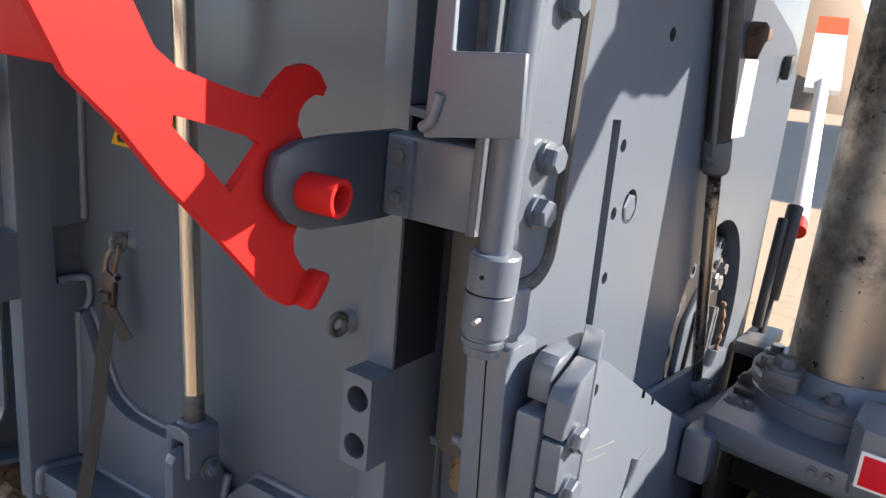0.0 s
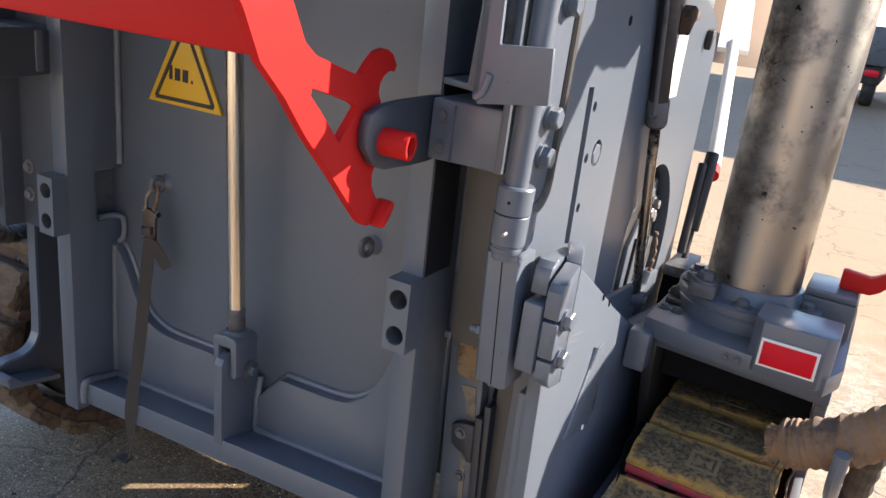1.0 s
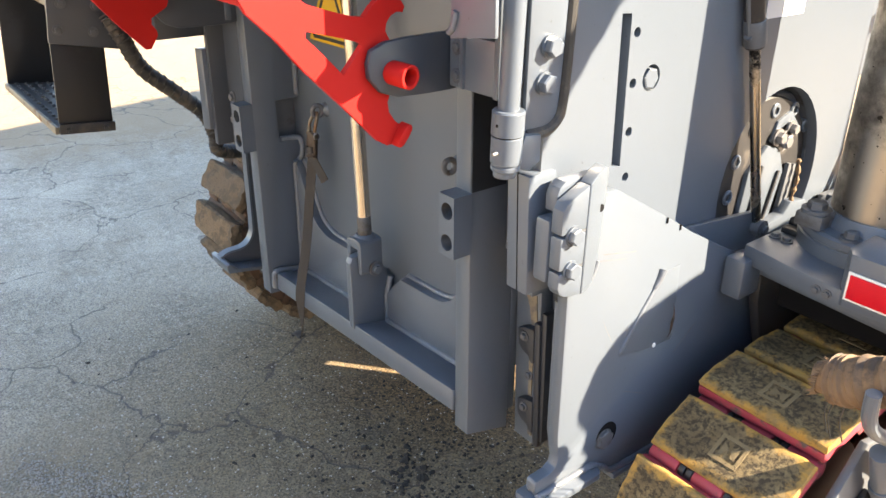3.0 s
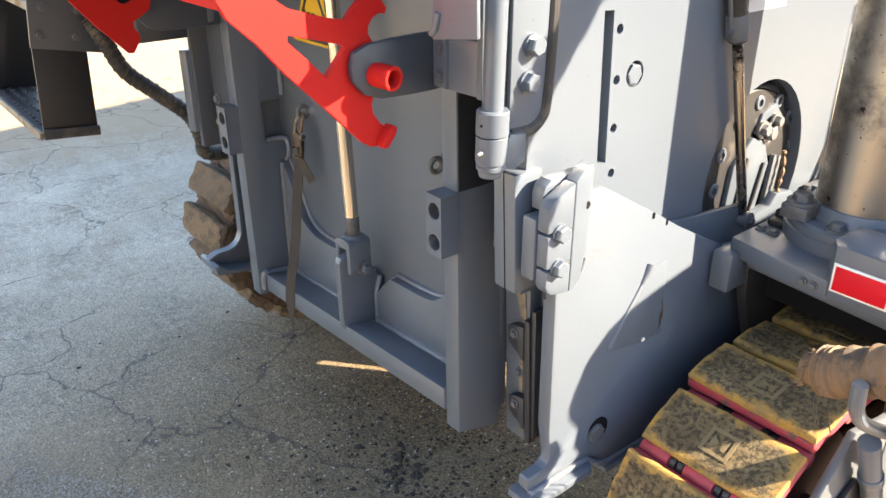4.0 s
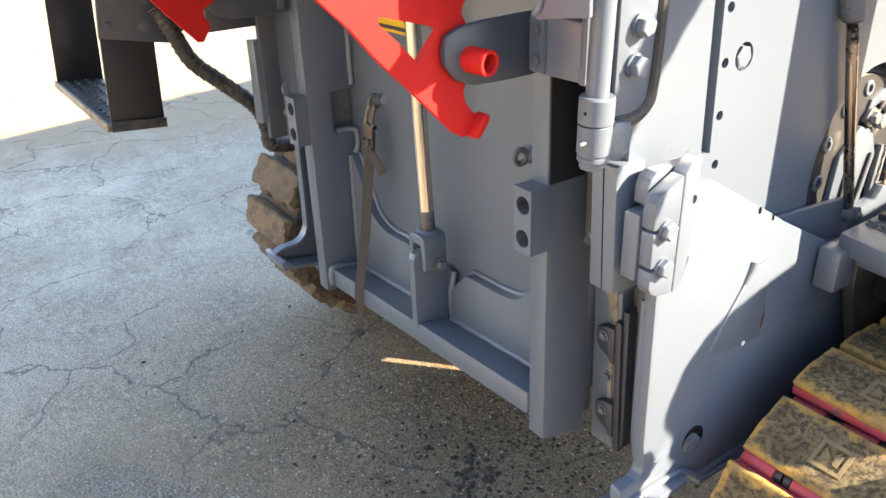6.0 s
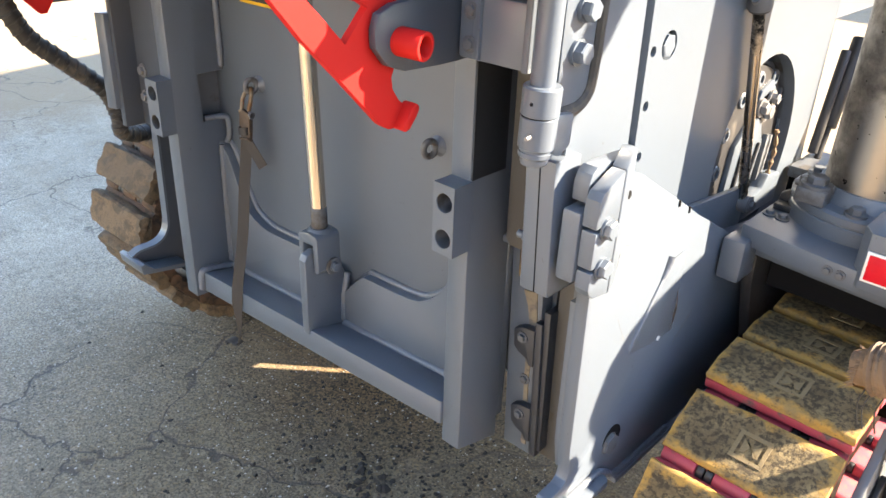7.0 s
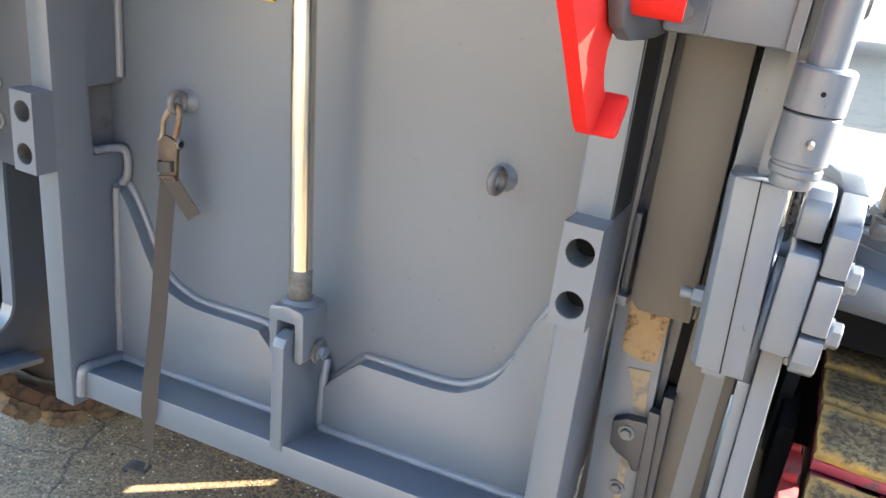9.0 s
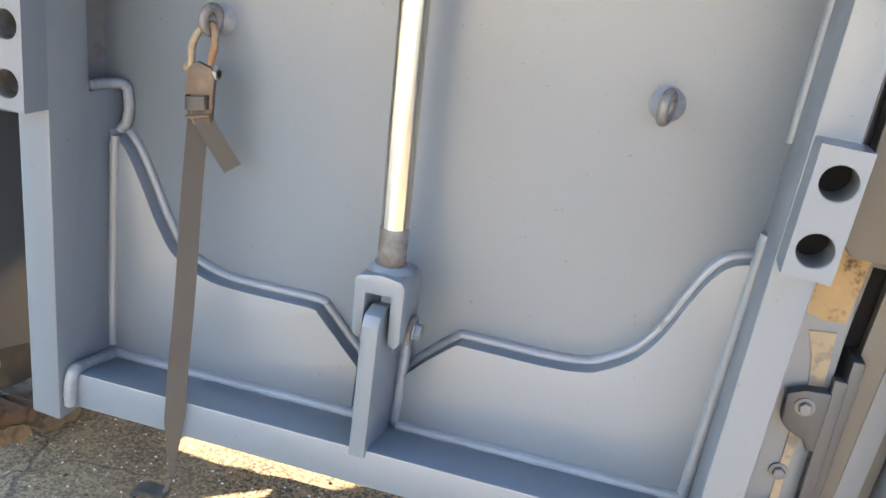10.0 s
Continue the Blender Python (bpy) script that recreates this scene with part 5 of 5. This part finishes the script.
for q in range(44):
    an, ln_f = 2 * math.pi * q / 44, fray.uniform(0.004, 0.016)
    c = Vector((0.135, 1.2885 + 0.036 * math.cos(an), 0.917 + 0.036 * math.sin(an)))
    tip = c + Vector((-ln_f, 0.5 * ln_f * math.cos(an) + fray.uniform(-0.006, 0.006), 0.5 * ln_f * math.sin(an) - 0.3 * ln_f))
    part("fray_strand", rod(c, tip, 0.0028, 5, r2=0.0008), BROWN_HOSE, sh)
def wrap_turn(c, way):
    """One slanted turn of the dusty plastic spiral round the hose."""
    way = way.normalized()
    u = way.cross(Vector((0, 0, 1))).normalized()
    v = way.cross(u)
    turn = [c + (u * math.cos(a) + v * math.sin(a)) * 0.0262 + way * 0.012 * (a / math.pi - 1) for a in [2 * math.pi * i / 12 for i in range(13)]]
    return sweep([tuple(p) for p in turn], 0.0028, 6, steps=1)


left_hose = thing("spiral_wrapped_hose", (-2.0, 0.8, 1.1), "black hose in dusty spiral wrap hanging behind the step", "hose")
LEFT_LINE = glide([(-1.97, 0.575, 1.42), (-1.96, 0.606, 1.346), (-1.955, 0.65, 1.25), (-1.95, 0.744, 1.16), (-1.945, 0.838, 1.068), (-1.94, 0.868, 0.985), (-1.945, 0.880, 0.925), (-1.975, 0.99, 0.90), (-2.0, 1.15, 0.95)], 20)
part("hose", sweep([(-1.97, 0.575, 1.42), (-1.96, 0.606, 1.346), (-1.955, 0.65, 1.25), (-1.95, 0.744, 1.16), (-1.945, 0.838, 1.068), (-1.94, 0.868, 0.985), (-1.945, 0.880, 0.925), (-1.975, 0.99, 0.90), (-2.0, 1.15, 0.95)],
                   lambda i: 0.0255 + 0.0009 * math.sin(i * 1.45), 16, steps=20), RUBBER, left_hose)
for q in range(34):
    f = q / 34
    k = int(f * (len(LEFT_LINE) - 1))
    part("wrap_turn", wrap_turn(LEFT_LINE[k], LEFT_LINE[min(k + 2, len(LEFT_LINE) - 1)] - LEFT_LINE[max(k - 2, 0)]), HOSE_WRAP, left_hose)

pw = thing("track_pipework", (0.24, 1.45, 0.3), "grey and black pipes on the outer side of the track", "pipework")
part("side_frame", prism('x', 0.196, 0.216, [(1.25, 0.58), (1.40, 0.74), (1.56, 0.70), (2.3, 0.62), (2.3, 0.25), (1.45, 0.25), (1.27, 0.38)], bev=0.004), GREY_WORN, pw)
part("pipe", rod((0.255, 1.365, 0.760), (0.255, 1.53, 0.45), 0.024, 20, bev=0.003), GREY, pw)
part("pipe_collar", rod((0.255, 1.43, 0.638), (0.255, 1.445, 0.61), 0.028, 20, bev=0.003), GREY, pw)
part("black_hose", sweep([(0.315, 1.27, 1.0), (0.315, 1.36, 0.86), (0.31, 1.48, 0.66), (0.31, 1.56, 0.45)], lambda i: 0.028 + 0.002 * math.sin(i * 1.4), 14, steps=14), RUBBER, pw, "black ribbed hose")
part("bent_pipe", sweep([(0.262, 1.205, 0.985), (0.262, 1.215, 0.93), (0.264, 1.245, 0.885), (0.268, 1.31, 0.835), (0.275, 1.42, 0.765), (0.285, 1.55, 0.68)], 0.015, 14), GREY, pw)
part("bracket", prism('x', 0.218, 0.232, [(1.34, 0.46), (1.50, 0.42), (1.52, 0.52), (1.44, 0.60), (1.36, 0.56)], bev=0.004), BLACK, pw)
part("bolt", bolt_mesh((0.233, 1.44, 0.50), (1, 0, 0), 0.014, 0.014), ZINC, pw)
for x, y, w in ((0.150, 1.272, 0.0016), (0.163, 1.262, 0.0013), (0.185, 1.268, 0.0018)):
    part("loose_thread", sweep([(x, y, 0.955), (x + 0.006, y + 0.012, 0.89), (x - 0.002, y + 0.03, 0.83), (x + 0.008, y + 0.045, 0.775)], w, 6), RUBBER, pw, "loose thread of the hose wrap")

# ---------------------------------------------------------------- step
step = thing("access_step", (-2.15, 0.45, 1.0), "hanging black access step with a gritted tread", "step")
br = part("bracket", prism('x', -2.035, -2.02, [(0.397, 1.347), (0.635, 1.300), (0.652, 1.335), (0.690, 1.345), (0.715, 1.40), (0.75, 1.80), (0.45, 1.80)], bev=0.003), DARK_GREY, step)
for y, z in ((0.430, 1.385), (0.535, 1.368), (0.452, 1.465), (0.555, 1.448)):
    part("bolt", bolt_mesh((-2.02, y, z), (1, 0, 0), 0.011, 0.008), GREY_WORN, br)
part("hanger", prism('x', -2.045, -2.036, [(0.382, 1.054), (0.552, 1.038), (0.565, 1.315), (0.403, 1.345)], bev=0.001), STEP_STEEL, step)
part("hanger", prism('x', -2.792, -2.782, [(0.382, 1.054), (0.552, 1.038), (0.60, 1.79), (0.44, 1.79)], bev=0.001), STEP_STEEL, step)
part("hanger_bar", prism('x', -2.036, -2.026, [(0.380, 1.052), (0.556, 1.036), (0.558, 1.068), (0.382, 1.086)], bev=0.001), BLACK, step)


def tread(y, z, up_v):
    tr_ob = part("tread", prism('x', -2.781, -2.046, [(y, z), (y + 0.172, z - up_v), (y + 0.174, z + 0.016 - up_v), (y + 0.002, z + 0.016)], bev=0.002), STEP_STEEL, step)
    part("tread_nosing", prism('x', -2.781, -2.046, [(y - 0.013, z - 0.003), (y - 0.001, z - 0.004), (y + 0.001, z + 0.020), (y - 0.011, z + 0.022)], bev=0.002), BARE, tr_ob, "bare worn step edge")
    for i in range(15):
        for j in range(4):
            h = y + 0.025 + j * 0.038
            t = z + 0.012 - j * 0.038 * up_v / 0.172
            part("grip_stud", rod((-2.755 + i * 0.049, h, t), (-2.755 + i * 0.049, h, t + 0.009), 0.009, 8, r2=0.006), BLACK, tr_ob)


tread(0.382, 1.052, 0.016)
tread(0.455, 1.44, 0.016)
for y in (0.41, 0.525):
    part("bolt", bolt_mesh((-2.026, y, 1.062 - (y - 0.41) * 0.09), (1, 0, 0), 0.008, 0.008), BLACK, step)

# ---------------------------------------------------------------- far side plate and frame
lf = thing("far_side_plate", (-1.85, 0.9, 0.5), "grey side plate of the far side with a curved skid foot", "side plate")
out = [(0.943, 1.30), (0.941, 0.90), (0.940, 0.66), (0.935, 0.612), (0.916, 0.582), (0.885, 0.567), (0.835, 0.564), (0.803, 0.550), (0.795, 0.536), (0.800, 0.516), (0.828, 0.504), (0.955, 0.490), (1.10, 0.45), (1.9, 0.5), (1.9, 1.3)]
# Plate coloured darker for its shaded inner face; the edge keeps the plain grey.
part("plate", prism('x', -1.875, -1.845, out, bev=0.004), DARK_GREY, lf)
part("edge", sweep([(-1.86, y - 0.003, z) for y, z in out[:8]], 0, flat=(0.034, 0.008, (1, 0, 0))), GREY, lf, "front edge left in the lighter, unshaded grey")
part("skid", prism('x', -1.92, -1.78, [(0.792, 0.545), (0.798, 0.513), (0.955, 0.487), (0.955, 0.501), (0.835, 0.522), (0.807, 0.548)], bev=0.002), GREY, lf)
fr = thing("far_guide_frame", (-1.75, 0.85, 1.0), "dark grey guide frame bolted beside the blade", "guide frame")
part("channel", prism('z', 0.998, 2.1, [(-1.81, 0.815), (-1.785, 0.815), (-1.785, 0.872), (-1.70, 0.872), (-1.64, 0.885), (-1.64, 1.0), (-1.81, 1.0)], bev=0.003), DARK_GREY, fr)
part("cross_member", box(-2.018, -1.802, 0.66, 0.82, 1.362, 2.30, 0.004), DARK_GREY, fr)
part("block", prism('z', 1.05, 1.32, [(-1.835, 0.79), (-1.802, 0.80), (-1.802, 0.90), (-1.835, 0.90)], bev=0.003), GREY, fr)
for z in (1.087, 1.163):
    part("bolt", bolt_mesh((-1.754, 0.872, z), (0, -1, 0), 0.013, 0.014), ZINC, fr)

# ---------------------------------------------------------------- ground litter
def scatter(name, n, spread, size, mat, label, seed):
    rnd = random.Random(seed)
    verts, faces = [], []
    for _ in range(n):
        x, y = spread(rnd)
        s = size * (0.4 + rnd.random() ** 2 * 1.4)
        k, a0 = len(verts), rnd.uniform(0, 6.28)
        for i in range(5):
            a = a0 + 1.2566 * i
            r = s * rnd.uniform(0.6, 1.0)
            verts.append((x + r * math.cos(a), y + r * math.sin(a), s * rnd.uniform(0.05, 0.3)))
        verts.append((x + s * rnd.uniform(-0.3, 0.3), y + s * rnd.uniform(-0.3, 0.3), s * rnd.uniform(0.6, 1.0)))
        verts.append((x, y, -s * 0.2))
        for i in range(5):
            p, q = k + i, k + (i + 1) % 5
            faces += [(p, q, k + 5), (q, p, k + 6)]
    me = bpy.data.meshes.new(name)
    me.from_pydata(verts, [], faces)
    me.materials.append(mat)
    return tagged(new(name, me), label, "debris", kind="stuff")


scatter("asphalt_crumbs", 900, lambda r: (r.gauss(-0.92, 0.26), r.gauss(1.12, 0.19)), 0.0062, CRUMB, "black asphalt crumbs scattered below the blade", 3)
scatter("asphalt_crumbs", 120, lambda r: (r.uniform(-2.6, -0.4), r.uniform(0.3, 1.5)), 0.007, CRUMB, "loose black asphalt crumbs on the ground", 4)
scatter("asphalt_crumbs", 55, lambda r: (r.gauss(-0.98, 0.10), r.gauss(1.04, 0.055)), 0.012, CRUMB, "small heap of black asphalt lumps on the ground", 8)
scatter("pebbles", 1600, lambda r: (lambda f: (-1.83 + 0.54 * f + r.gauss(0, 0.06), -0.02 + 0.36 * f + r.gauss(0, 0.05)))(r.random()), 0.0048, PEBBLE, "streak of pale grit on the asphalt", 12)
scatter("pebbles", 3500, lambda r: (r.uniform(-2.9, -0.3), r.uniform(0.0, 1.5)), 0.0032, PEBBLE, "small pale pebbles on the asphalt", 5)

# ---------------------------------------------------------------- yard beyond
shed = thing("brick_building", (8, 23, 0), "red brick building with a pale stone base", "building")
part("wall", box(1.2, 16.0, 17.3, 30, 1.25, 6.6, 0.0), BRICK, shed)
part("plinth", box(1.1, 16.1, 17.22, 30.1, 0.0, 1.25, 0.0), CONCRETE, shed)

lorry = thing("parked_lorry", (-1.4, 23, 0), "dirty grey lorry parked in the shade", "lorry")
part("load_body", prism('y', 21.6, 26, [(-2.6, 1.0), (-0.2, 1.0), (-0.1, 1.25), (-0.1, 1.9), (-2.6, 1.9)], bev=0.03), GREY_WORN, lorry)
part("chassis", box(-2.4, -0.4, 21.8, 26, 0.55, 0.98, 0.02), BLACK, lorry)
for x in (-2.35, -0.75):
    part("wheel", rod((x, 22.4, 0.45), (x + 0.3, 22.4, 0.45), 0.45, 24, bev=0.05), RUBBER, lorry)
part("tail_light", box(-0.75, -0.45, 21.56, 21.6, 0.75, 0.9, 0.01), REFLECT, lorry)

bank = bmesh.new()
rb_rnd = random.Random(9)
rows_b = []
for j in range(7):
    row = []
    for i in range(40):
        x = -34 + i * 0.75
        f = j / 6
        h = 4.4 * math.sin(f * math.pi * 0.5) * (0.8 + 0.25 * noise.noise(Vector((x * 0.15, 0.3, 0))))
        row.append(bank.verts.new((x + 0.3 * rb_rnd.random(), 30 + 9 * f + rb_rnd.random(), 1.9 * h * min(1, (i + 1) / 6, (40 - i) / 6) - 0.05)))
    rows_b.append(row)
for r0, r1 in zip(rows_b, rows_b[1:]):
    for i in range(39):
        bank.faces.new((r0[i], r0[i + 1], r1[i + 1], r1[i]))
single("sand_bank", finish(bank), SAND, "long heap of tan sand behind the yard", "sand heap", kind="stuff")


# Unseen wall added to dim the light that reaches east-facing sides.
single("wall_east", box(7.0, 7.3, -7.0, 3.0, 0.0, 4.5, 0.0), CONCRETE, "unseen plain wall added to block light from the east", "wall", kind="structure")
# Unseen pale wall added as a reflector for warm light on the blade.
single("wall_yard", box(-12, 16, -9.3, -9, 0.0, 4.0, 0.0), CONCRETE, "unseen pale wall added to bounce sunlight onto the blade", "wall", kind="structure")
